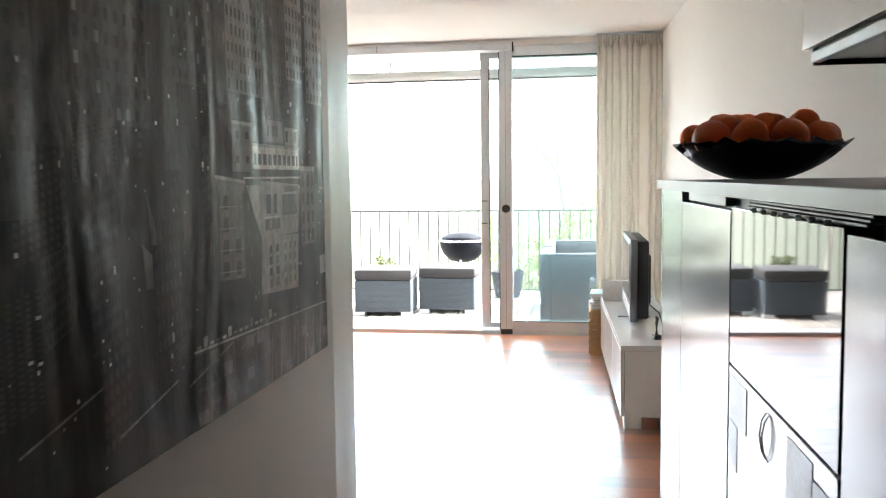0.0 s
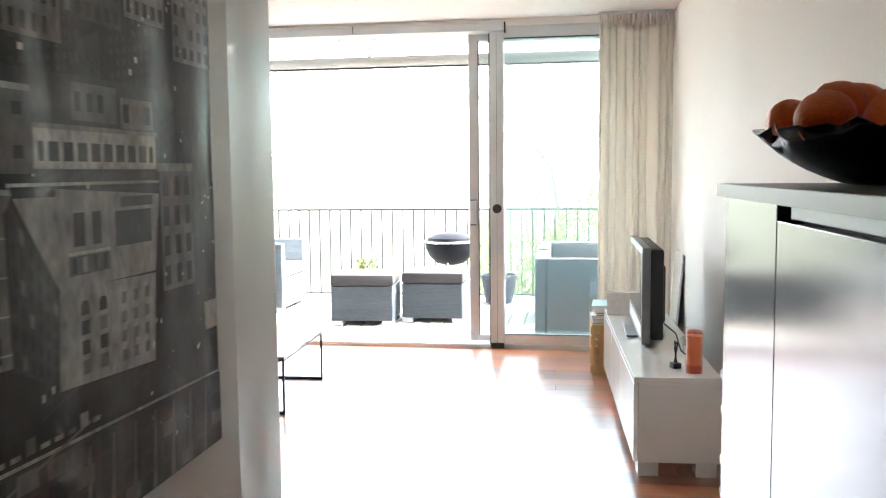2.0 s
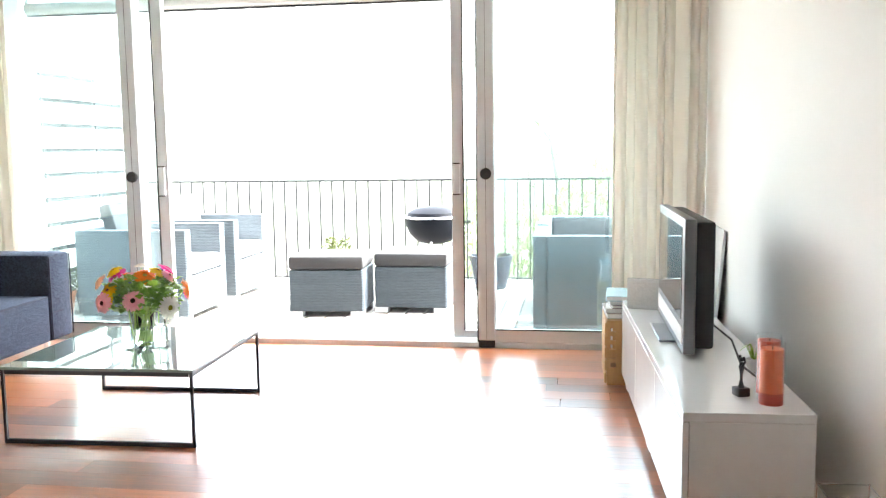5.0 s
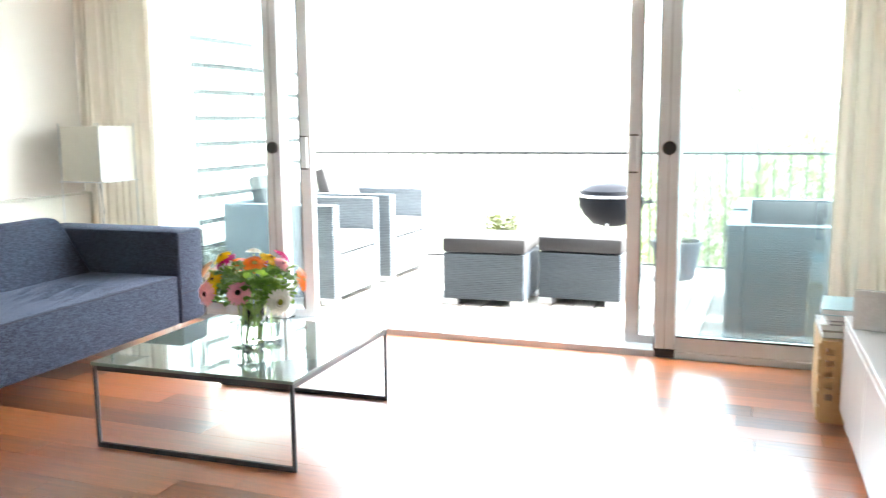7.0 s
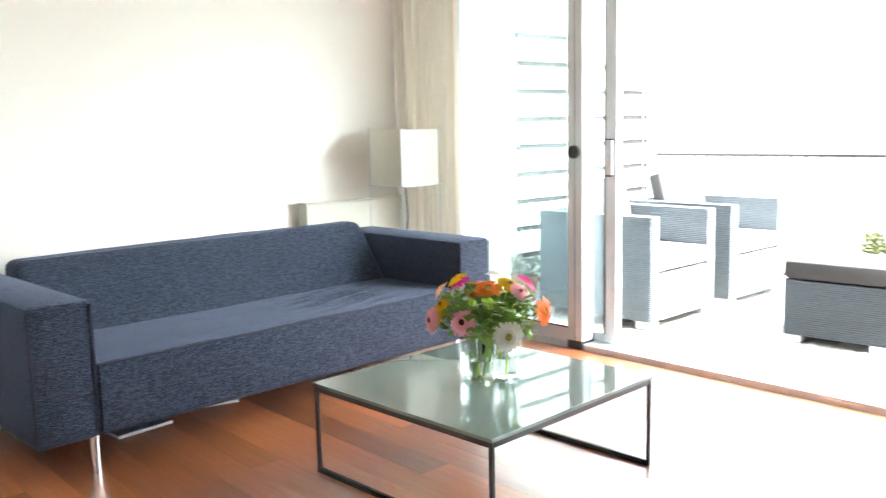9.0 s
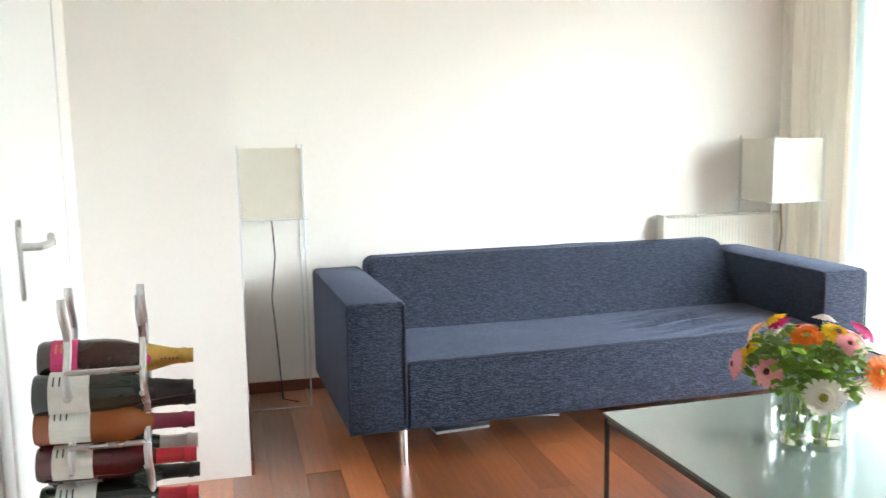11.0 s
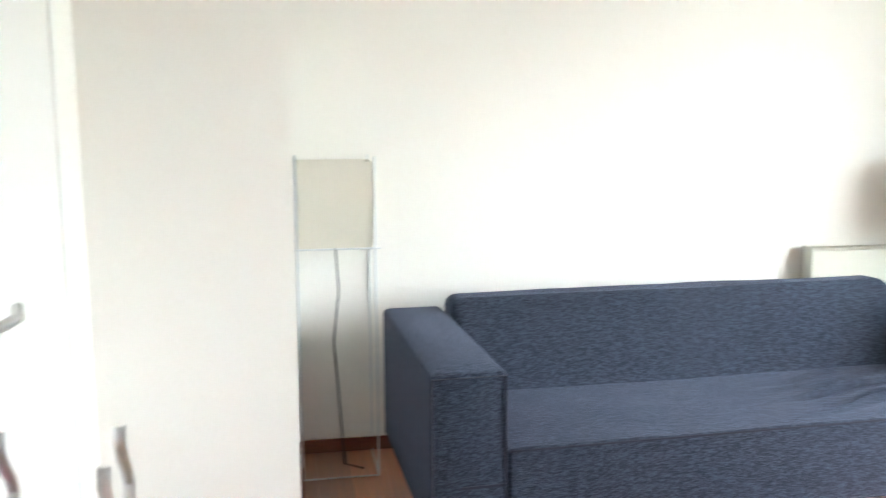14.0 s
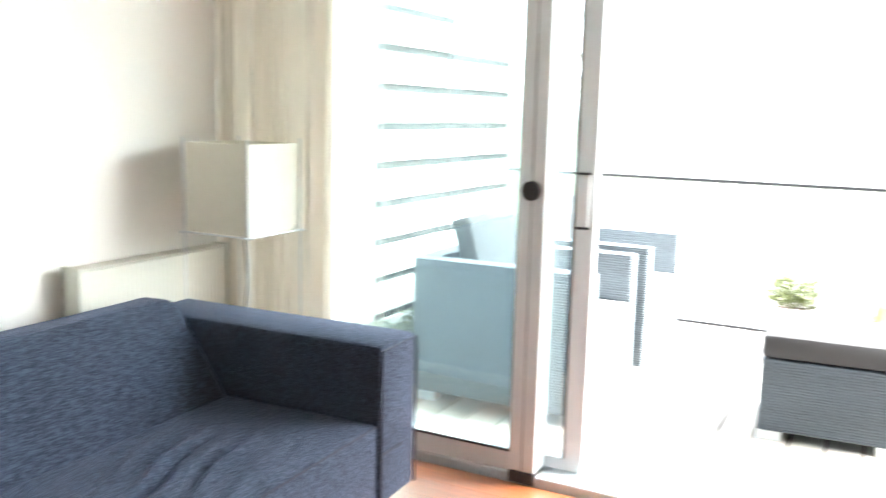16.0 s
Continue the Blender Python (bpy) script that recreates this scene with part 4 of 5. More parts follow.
# ---- canvas in the corridor ----
canvas = thing("wall_canvas", -0.459, 1.20, 0.912, 0, "large glossy black-and-white canvas of city buildings on the wall", "picture")
CW, CH = 0.85, 1.14
INKS = [material(f"print_grey_{n}", (v * 1.03, v, v * 0.93), 0.42, vary=0.7, scale=22, stretch=(1, 1.6, 0.8), fine=0.15, fine_scale=60, coat=0.22) for n, v in (("black", 0.022), ("dark", 0.055), ("mid", 0.19), ("light", 0.45), ("pale", 0.82))]
for ink in INKS:
    n, l = ink.node_tree.nodes, ink.node_tree.links
    n["Principled BSDF"].inputs["Coat Roughness"].default_value = 0.22
    mp, folds, slack = (n.new("ShaderNode" + k) for k in ("Mapping", "TexNoise", "Bump"))
    mp.inputs["Rotation"].default_value = (radians(9), 0, 0)
    mp.inputs["Scale"].default_value = (1, 5.0, 1.1)
    folds.inputs["Scale"].default_value, folds.inputs["Detail"].default_value, folds.inputs["Distortion"].default_value = 1.0, 2, 0.6
    slack.inputs["Strength"].default_value, slack.inputs["Distance"].default_value = 1.0, 0.020
    l.new(n["Texture Coordinate"].outputs["Object"], mp.inputs[0])
    l.new(mp.outputs[0], folds.inputs["Vector"])
    l.new(folds.outputs["Fac"], slack.inputs["Height"])
    l.new(n["Bump"].outputs[0], slack.inputs["Normal"])
    l.new(slack.outputs[0], n["Principled BSDF"].inputs["Normal"])
    l.new(slack.outputs[0], n["Principled BSDF"].inputs["Coat Normal"])
cv = bmesh.new()
box(cv, 0.001, 0.026, -CW, CW, 0, CH)
part("canvas", cv, INKS[0], canvas, "dark glossy print")
inkbm = [bmesh.new() for _ in INKS]
rnd = random.Random(21)
layer = [0]


def quad(i, pts, step=0):
    """A flat printed shape on the canvas, given as y, z corners."""
    x = 0.0263 + 0.000012 * layer[0] + 0.000003 * step
    pts = [(min(max(a, -CW), CW), min(max(b, 0), CH)) for a, b in pts]
    if abs(pts[0][0] - pts[2][0]) > 1e-4 and abs(pts[0][1] - pts[2][1]) > 1e-4:
        inkbm[i].faces.new([inkbm[i].verts.new((x, a, b)) for a, b in pts])


def tower(y, z, w, d, h, tone, cols, rows2, sk):
    """A printed block seen from above: front, side and roof with windows."""
    layer[0] += 1
    quad(tone, [(y, z), (y + w, z + 0.02), (y + w, z + h + 0.02), (y, z + h)])
    side = max(0, tone - 1)
    quad(side, [(y - d, z + sk), (y, z), (y, z + h), (y - d, z + h + sk)])
    quad(tone, [(y - d, z + h + sk), (y, z + h), (y + w, z + h + 0.02), (y + w - d, z + h + sk + 0.02)])
    for c in range(cols):
        for r in range(rows2):
            a, b = y + w * (c + 0.25) / cols, z + h * (r + 0.2) / rows2 + 0.02 * (c + 0.5) / cols
            lit = rnd.random() < 0.03
            quad(4 if lit else (0 if tone else 1), [(a, b), (a + w * 0.5 / cols, b), (a + w * 0.5 / cols, b + h * 0.55 / rows2), (a, b + h * 0.55 / rows2)], 1)
    for r in range(rows2):
        for c in range(3):
            a = y - d * (c + 0.8) / 3
            b = z + h * (r + 0.2) / rows2 + sk * (c + 0.5) / 3
            quad(0, [(a, b), (a + d * 0.16, b - sk * 0.05), (a + d * 0.16, b + h * 0.5 / rows2), (a, b + h * 0.5 / rows2)], 1)


def lattice(i, c, cols, rows2, fw, fh, arch=False):
    """Windows spread over a four-cornered printed face, corners from the lower left round."""
    (ya, za), (yb, zb), (yc, zc), (yd, zd) = c

    def at(u, v):
        lo_, hi_ = (ya + (yb - ya) * u, za + (zb - za) * u), (yd + (yc - yd) * u, zd + (zc - zd) * u)
        return lo_[0] + (hi_[0] - lo_[0]) * v, lo_[1] + (hi_[1] - lo_[1]) * v

    for p in range(cols):
        for q in range(rows2):
            u0, u1 = (p + 0.5 - fw / 2) / cols, (p + 0.5 + fw / 2) / cols
            v0, v1 = (q + 0.5 - fh / 2) / rows2, (q + 0.5 + fh / 2) / rows2
            ink = i if rnd.random() < 0.85 else (min(4, i + 2) if i < 2 else i)
            if arch and q == rows2 - 1:
                quad(ink, [at(u0, v0), at(u1, v0), at(u1, v1 - 0.06), at((u0 * 0.2 + u1 * 0.8), v1), at((u0 * 0.8 + u1 * 0.2), v1), at(u0, v1 - 0.06)], 1)
            else:
                quad(ink, [at(u0, v0), at(u1, v0), at(u1, v1), at(u0, v1)], 1)


def face(i, c, win=None, cols=0, rows2=0, fw=0.5, fh=0.6, arch=False):
    layer[0] += 1
    quad(i, c)
    if cols:
        lattice(win, c, cols, rows2, fw, fh, arch)


def rect(i, y0, y1, z0, z1, *more, **kw):
    face(i, [(y0, z0), (y1, z0), (y1, z1), (y0, z1)], *more, **kw)


# dim streets behind
for k in range(70):
    y, zz = rnd.uniform(-CW, CW - 0.05), rnd.uniform(0.0, CH)
    tower(y, zz, rnd.uniform(0.04, 0.12), rnd.uniform(0.015, 0.04), rnd.uniform(0.08, 0.26), rnd.choice((0, 0, 0, 1, 1)), rnd.randint(5, 9), rnd.randint(8, 18), rnd.uniform(0.01, 0.03))
for k in range(26):
    y = rnd.uniform(-CW, 0.2)
    rect(rnd.choice((0, 0, 1)), y, y + rnd.uniform(0.02, 0.09), rnd.uniform(0.1, 0.5), rnd.uniform(0.6, CH))
# towers along the upper edge
rect(2, 0.27, 0.445, 0.585, CH, 0, 9, 17, 0.45, 0.6)
rect(1, 0.225, 0.27, 0.56, CH, 0, 3, 17, 0.4, 0.6)
rect(1, 0.45, 0.58, 0.62, 1.02, 0, 6, 14, 0.5, 0.6)
rect(2, 0.59, 0.70, 0.64, 0.94, 0, 5, 9, 0.5, 0.55)
rect(2, 0.725, 0.85, 0.60, CH, 0, 5, 18, 0.5, 0.55)
rect(1, 0.05, 0.21, 0.58, 1.05, 0, 7, 15, 0.4, 0.5)
rect(1, -0.22, -0.02, 0.50, 1.10, 0, 8, 18, 0.4, 0.5)
rect(1, -0.55, -0.30, 0.45, 0.95, 0, 9, 14, 0.4, 0.5)
rect(2, -0.75, -0.62, 0.30, 0.80, 0, 5, 14, 0.4, 0.5)
# the pale corner block in the middle
face(1, [(0.29, 0.497), (0.66, 0.49), (0.665, 0.555), (0.216, 0.549)])
rect(2, 0.46, 0.56, 0.50, 0.545, 0, 4, 1, 0.5, 0.5)
rect(2, 0.285, 0.383, 0.438, 0.530, 0, 2, 2, 0.35, 0.3)
rect(3, 0.285, 0.383, 0.526, 0.533)
rect(4, 0.384, 0.66, 0.443, 0.488)
rect(1, 0.392, 0.652, 0.452, 0.474, 4, 9, 1, 0.3, 1.0)
rect(3, 0.384, 0.665, 0.488, 0.494)
rect(3, 0.57, 0.655, 0.495, 0.535, 1, 3, 1, 0.5, 0.6)
face(3, [(0.42, 0.303), (0.646, 0.303), (0.665, 0.409), (0.335, 0.425)])
rect(0, 0.340, 0.42, 0.412, 0.424)
rect(1, 0.56, 0.645, 0.395, 0.408)
rect(4, 0.335, 0.665, 0.424, 0.428)
rect(1, 0.545, 0.64, 0.345, 0.39)
rect(0, 0.452, 0.476, 0.352, 0.392, arch=True)
rect(0, 0.492, 0.512, 0.352, 0.392)
rect(4, 0.44, 0.53, 0.342, 0.346)
rect(2, 0.44, 0.53, 0.318, 0.341, 1, 4, 1, 0.4, 0.8)
face(3, [(0.411, 0.190), (0.636, 0.178), (0.646, 0.300), (0.42, 0.305)])
for yy in (0.456, 0.496):
    lattice(0, [(yy, 0.195), (yy + 0.022, 0.195), (yy + 0.024, 0.29), (yy + 0.002, 0.29)], 1, 4, 0.8, 0.72, True)
lattice(2, [(0.54, 0.19), (0.63, 0.19), (0.635, 0.29), (0.545, 0.29)], 3, 4, 0.4, 0.6)
face(1, [(0.330, 0.232), (0.411, 0.195), (0.42, 0.305), (0.335, 0.41)], 0, 6, 6, 0.5, 0.6)
face(2, [(0.213, 0.241), (0.330, 0.235), (0.328, 0.40), (0.222, 0.402)], 0, 2, 4, 0.42, 0.66, arch=True)
lattice(3, [(0.213, 0.236), (0.330, 0.230), (0.328, 0.392), (0.222, 0.394)], 1, 4, 1.0, 0.05)
face(1, [(0.170, 0.25), (0.213, 0.241), (0.222, 0.402), (0.185, 0.43)], 0, 4, 5, 0.5, 0.6)
face(2, [(0.218, 0.400), (0.330, 0.398), (0.342, 0.415), (0.205, 0.425)])
face(3, [(0.205, 0.425), (0.342, 0.415), (0.34, 0.421), (0.203, 0.432)])
rect(2, 0.668, 0.77, 0.27, 0.44, 0, 3, 4, 0.5, 0.66, arch=True)
rect(3, 0.662, 0.775, 0.44, 0.452)
rect(3, 0.80, 0.845, 0.19, 0.235)
# parapet and courtyard walls along the lower edge
face(1, [(0.10, 0.0), (0.86, 0.0), (0.86, 0.112), (0.10, 0.130)], 0, 14, 4, 0.7, 0.75)
layer[0] += 1
quad(3, [(0.10, 0.131), (0.86, 0.114), (0.86, 0.118), (0.10, 0.136)])
for k in range(15):
    yy = 0.11 + k * 0.026
    quad(3 if k % 3 else 2, [(yy, 0.136), (yy + 0.016, 0.136), (yy + 0.016, 0.142 + 0.012 * (k % 4 == 1)), (yy, 0.142 + 0.012 * (k % 4 == 1))])
for k in range(7):
    yy = 0.45 + 0.055 * k
    quad(2, [(yy, 0.0), (yy + 0.012, 0.0), (yy + 0.018, 0.11), (yy + 0.012, 0.11)])
for k in range(6):
    quad(2, [(-0.80 + 0.22 * k, 0.06 + 0.02 * (k % 3)), (-0.62 + 0.22 * k, 0.10 + 0.02 * (k % 3)), (-0.62 + 0.22 * k, 0.104 + 0.02 * (k % 3)), (-0.80 + 0.22 * k, 0.064 + 0.02 * (k % 3))])
face(2, [(-0.03, 0.325), (-0.015, 0.325), (-0.02, 0.36), (-0.04, 0.40)])
face(2, [(-0.05, 0.26), (-0.03, 0.26), (-0.03, 0.31), (-0.06, 0.33)])
# lit windows and street lamps
layer[0] += 1
for k in range(230):
    y, zz, s = rnd.choice((rnd.uniform(-CW, 0.2), rnd.uniform(-CW, 0.2), rnd.uniform(0.6, CW))), rnd.uniform(0.02, CH - 0.02), rnd.uniform(0.0015, 0.005)
    quad(4 if k % 3 else 3, [(y, zz), (y + s, zz), (y + s, zz + s * 1.3), (y, zz + s * 1.3)], 2)
for i, b in enumerate(inkbm):
    tagged(part("printed_city", b, INKS[i], canvas, "printed grey building shapes"), kind="stuff")

# wire stand on the floor beside the bench
ws = thing("wire_stand", 0.83, 4.44, 0, 0, "small chrome wire stand on the floor beside the bench", "wire stand")
for k, z in enumerate((0.06, 0.16, 0.26)):
    bm = bmesh.new()
    path_tube(bm, [(-0.07, -0.06, z), (0.07, -0.06, z), (0.07, 0.06, z), (-0.07, 0.06, z), (-0.07, -0.06, z)], 0.0022, 6)
    part("ring", bm, CHROME, ws)
for a in (-1, 1):
    for b in (-1, 1):
        bm = bmesh.new()
        tube(bm, (a * 0.07, b * 0.06, 0), (a * 0.07, b * 0.06, 0.265), 0.0022, 6)
        part("upright", bm, CHROME, ws)

# ---- vase and bouquet ----
vase = thing("vase", -1.88, 5.70, 0.3312, 0, "clear glass vase of joined tubes with water and stems", "vase")


def glass(name, colour=(1, 1, 1), rough=0.0, ior=1.45):
    m = bpy.data.materials.new(name)
    m.use_nodes = True
    b = m.node_tree.nodes["Principled BSDF"]
    b.inputs["Base Color"].default_value = (*colour, 1)
    b.inputs["Transmission Weight"].default_value = 1.0
    b.inputs["Roughness"].default_value, b.inputs["IOR"].default_value = rough, ior
    return m


VASEGLASS = pane_glass("thin_vase_glass", (0.985, 0.997, 0.992), 0.02)
WATER = glass("clear_water", (0.97, 1.0, 0.95), 0.0, 1.33)
for k in range(4):
    a = k * math.pi / 2 + 0.4
    px, py = 0.062 * math.cos(a), 0.062 * math.sin(a)
    bm = bmesh.new()
    lathe(bm, [(0.001, 0.0), (0.044, 0.0), (0.047, 0.005), (0.048, 0.09), (0.053, 0.165), (0.050, 0.165), (0.0445, 0.09), (0.043, 0.018), (0.001, 0.016)], 24, (px, py, 0), cap=False)
    g = part("tube", bm, VASEGLASS, vase, "clear glass tube", True)
    g.visible_shadow = False
    bm = bmesh.new()
    lathe(bm, [(0.001, 0.019), (0.041, 0.019), (0.042, 0.088), (0.001, 0.089)], 24, (px, py, 0), cap=False)
    g = part("water", bm, WATER, vase, "clear water", True)
    g.visible_shadow = False
FLW = {k: translucent(material(f"petal_{k}", c, 0.6, vary=0.2, scale=40), 0.58, c) for k, c in (("pink", (0.95, 0.50, 0.54)), ("magenta", (0.66, 0.03, 0.22)), ("orange", (0.85, 0.22, 0.01)), ("yellow", (0.85, 0.55, 0.01)), ("white", (0.82, 0.78, 0.70)), ("peach", (0.82, 0.45, 0.25)))}
STEM = translucent(material("pale_green_stem", (0.50, 0.62, 0.25), 0.5, vary=0.25, scale=20), 0.5, (0.6, 0.75, 0.25))
EYE_M = material("flower_centre", (0.06, 0.02, 0.012), 0.9, vary=0.4, scale=200)
EYE_Y = material("flower_centre_green", (0.35, 0.33, 0.05), 0.9, vary=0.3, scale=200)
bouquet = thing("bouquet", -1.88, 5.70, 0.345, 42, "bouquet of pink, orange, yellow and white gerberas in the vase", "flowers")
rnd = random.Random(12)
flowers = [(-0.19, -0.06, 0.215, "pink", 0.045), (-0.155, -0.02, 0.265, "yellow", 0.042), (-0.08, -0.13, 0.225, "pink", 0.047), (0.0, -0.03, 0.325, "orange", 0.047), (0.07, 0.02, 0.335, "yellow", 0.047), (-0.1, 0.05, 0.335, "magenta", 0.045), (-0.11, 0.06, 0.35, "yellow", 0.04), (0.13, 0.08, 0.335, "magenta", 0.045), (0.07, -0.15, 0.175, "white", 0.052), (0.185, -0.02, 0.235, "orange", 0.048), (0.2, 0.05, 0.215, "magenta", 0.035), (-0.17, 0.08, 0.3, "peach", 0.04), (0.02, 0.1, 0.36, "white", 0.035), (0.12, 0.0, 0.31, "white", 0.035), (-0.06, 0.15, 0.3, "orange", 0.042), (0.1, 0.17, 0.28, "pink", 0.042), (-0.18, 0.0, 0.23, "magenta", 0.03), (0.2, 0.03, 0.25, "peach", 0.036)]
flowers += [(0.185 * math.cos(k * 0.785 + 0.3), 0.185 * math.sin(k * 0.785 + 0.3), 0.2 + 0.03 * (k % 3), ("pink", "white", "orange", "magenta", "yellow")[k % 5], 0.038) for k in range(1, 5)]
flowers += [(0.11 * math.cos(k * 1.05 + 0.8), 0.11 * math.sin(k * 1.05 + 0.8), 0.315, ("yellow", "pink", "white", "orange")[k % 4], 0.036) for k in (1, 2, 5)]
for fx, fy, fz, col, fr in flowers:
    fz = 0.185 + (fz - 0.185) * 0.88
    c = Vector((fx, fy, fz))
    out = (Vector((fx, fy - 0.07, fz - 0.17))).normalized()
    rot = Matrix.Translation(c) @ out.to_track_quat("Z", "Y").to_matrix().to_4x4()
    bm = bmesh.new()
    for layer_, (n_, rr, lift) in enumerate(((18, 1.0, 0.004), (14, 0.72, 0.009), (10, 0.45, 0.012))):
        for k in range(n_):
            a = 2 * math.pi * (k + 0.5 * layer_) / n_ + rnd.uniform(-0.06, 0.06)
            e, s2 = Vector((math.cos(a), math.sin(a), 0)), Vector((-math.sin(a), math.cos(a), 0))
            L = 1.04 * fr * rr * rnd.uniform(0.92, 1.05)
            w = fr * 0.36 * (0.7 + 0.3 * rr)
            p0, p1, p2 = e * fr * 0.12 + Vector((0, 0, 0.002)), e * L * 0.6 + Vector((0, 0, lift + 0.004)), e * L + Vector((0, 0, lift - 0.004))
            v = [bm.verts.new(q) for q in (p0 - s2 * w * 0.3, p0 + s2 * w * 0.3, p1 + s2 * w * 0.5, p2 + s2 * w * 0.28, p2 - s2 * w * 0.28, p1 - s2 * w * 0.5)]
            bm.faces.new((v[0], v[1], v[2], v[5]))
            bm.faces.new((v[5], v[2], v[3], v[4]))
    bmesh.ops.transform(bm, matrix=rot, verts=bm.verts)
    head = part("flower_head", bm, FLW[col], bouquet, f"{col} gerbera", True)
    bm = bmesh.new()
    lathe(bm, [(fr * 0.24, 0.003), (fr * 0.24, 0.011), (fr * 0.15, 0.016), (0.001, 0.015)], 14)
    bmesh.ops.transform(bm, matrix=rot, verts=bm.verts)
    part("flower_centre", bm, EYE_Y if col in ("white", "orange") else EYE_M, head, "dark fringed centre", True)
    bm = bmesh.new()
    path_tube(bm, [(fx * -0.1, fy * -0.1, 0.075), (fx * 0.3, fy * 0.3, 0.16), (fx * 0.75, fy * 0.75, fz * 0.8), tuple(c - out * 0.006)], 0.0023, 6)
    part("stem", bm, STEM, bouquet, "green stem")
bm = bmesh.new()
for k in range(430):
    a, el = rnd.uniform(0, 6.283), rnd.uniform(-0.35, 1.0)
    r = rnd.uniform(0.05, 0.148)
    c = Vector((r * math.cos(a), r * math.sin(a), 0.20 + 0.115 * el * (1.1 - r * 2.5)))
    d = Vector((math.cos(a) + rnd.uniform(-0.7, 0.7), math.sin(a) + rnd.uniform(-0.7, 0.7), rnd.uniform(-0.4, 0.8))).normalized()
    s2 = d.cross(Vector((0, 0, 1))).normalized()
    up = s2.cross(d)
    L, w = rnd.uniform(0.03, 0.05), rnd.uniform(0.013, 0.022)
    pts = [c, c + d * L * 0.35 + s2 * w - up * 0.004, c + d * L * 0.7 + s2 * w * 0.8, c + d * L - up * 0.01, c + d * L * 0.7 - s2 * w * 0.8, c + d * L * 0.35 - s2 * w - up * 0.004, c + d * L * 0.5 + up * 0.006]
    v = [bm.verts.new(p) for p in pts]
    for tri_ in ((0, 1, 6), (1, 2, 6), (2, 3, 6), (3, 4, 6), (4, 5, 6), (5, 0, 6)):
        bm.faces.new([v[i] for i in tri_])
part("foliage", bm, LEAF, bouquet, "dense green leaves")
bm = bmesh.new()
for k in range(16):
    a, r = rnd.uniform(0, 6.283), rnd.uniform(0.02, 0.085)
    tube(bm, (r * 0.8 * math.cos(a), r * 0.8 * math.sin(a), 0.008), (r * math.cos(a + 0.5), r * math.sin(a + 0.5), 0.2), 0.0028, 6)
part("stems", bm, STEM, bouquet, "bundle of green stems")

# ---- balcony ----
DZ = -0.03
structure("wall_outside", boxes((XL - 0.4, XL + 0.05, 7.42, 7.98, DZ, 2.42)), CONCRETE, "pale rendered side wall of the balcony", "wall")
structure("ceiling_soffit", boxes((XL - 0.4, 2.4, 7.42, 8.04, 2.405, 2.62)), CONCRETE, "pale concrete soffit over the balcony door", "ceiling")
structure("facade", boxes((XR, 2.4, 7.36, 7.42, -3.0, 5.2), (XL - 0.9, XL, 7.36, 7.42, -3.0, 5.2), (XL, XR, 7.36, 7.42, 2.62, 5.2)), CONCRETE, "pale rendered outer wall around the glass front", "wall")
scr = thing("sun_screen", -1.6, 8.0, 2.40, 0, "rolled-up pale grey sun screen under the soffit", "sun screen")
bm = bmesh.new()
tube(bm, (-2.3, 0, -0.125), (3.0, 0, -0.125), 0.045, 20)
part("roll", bm, CONCRETE, scr, "rolled grey fabric", True)
part("bottom_bar", boxes((-2.3, 3.0, -0.012, 0.012, -0.184, -0.1705), bevel=0.002), BLACKSTEEL, scr, "thin dark bottom bar")
for x in (-2.29, 0.0, 2.99):
    part("bracket", boxes((x - 0.01, x + 0.01, -0.02, 0.02, -0.125, 0.004)), ALU, scr)
lamp = thing("outdoor_lamp", -1.59, 7.56, 2.405, 0, "round unlit outdoor ceiling lamp under the soffit", "lamp")
bm = bmesh.new()
lathe(bm, [(0.157, 0.0), (0.157, -0.024), (0.145, -0.026)], 28)
part("base", bm, ALU, lamp, "grey base ring", True)
bm = bmesh.new()
lathe(bm, [(0.143, -0.026), (0.125, -0.047), (0.08, -0.06), (0.001, -0.064)], 28)
part("diffuser", bm, LINEN, lamp, "frosted cover", True)

# railing
rail = thing("railing", -1.3, 10.2, DZ, 0, "thin dark metal balcony railing with upright bars", "railing")
part("top_rail", boxes((-2.9, 3.5, -0.02, 0.02, 0.95, 0.97), bevel=0.002), BLACKSTEEL, rail)
part("bottom_rail", boxes((-2.9, 3.5, -0.01, 0.01, 0.012, 0.03), bevel=0.002), BLACKSTEEL, rail)
bar_mesh = mesh_of(boxes((-0.007, 0.007, -0.007, 0.007, 0.0, 0.95)), BLACKSTEEL)
for k in range(54):
    b = new("bar", bar_mesh)
    b.parent = rail
    b.location = (-2.88 + k * 0.12, 0.0, 0.0)

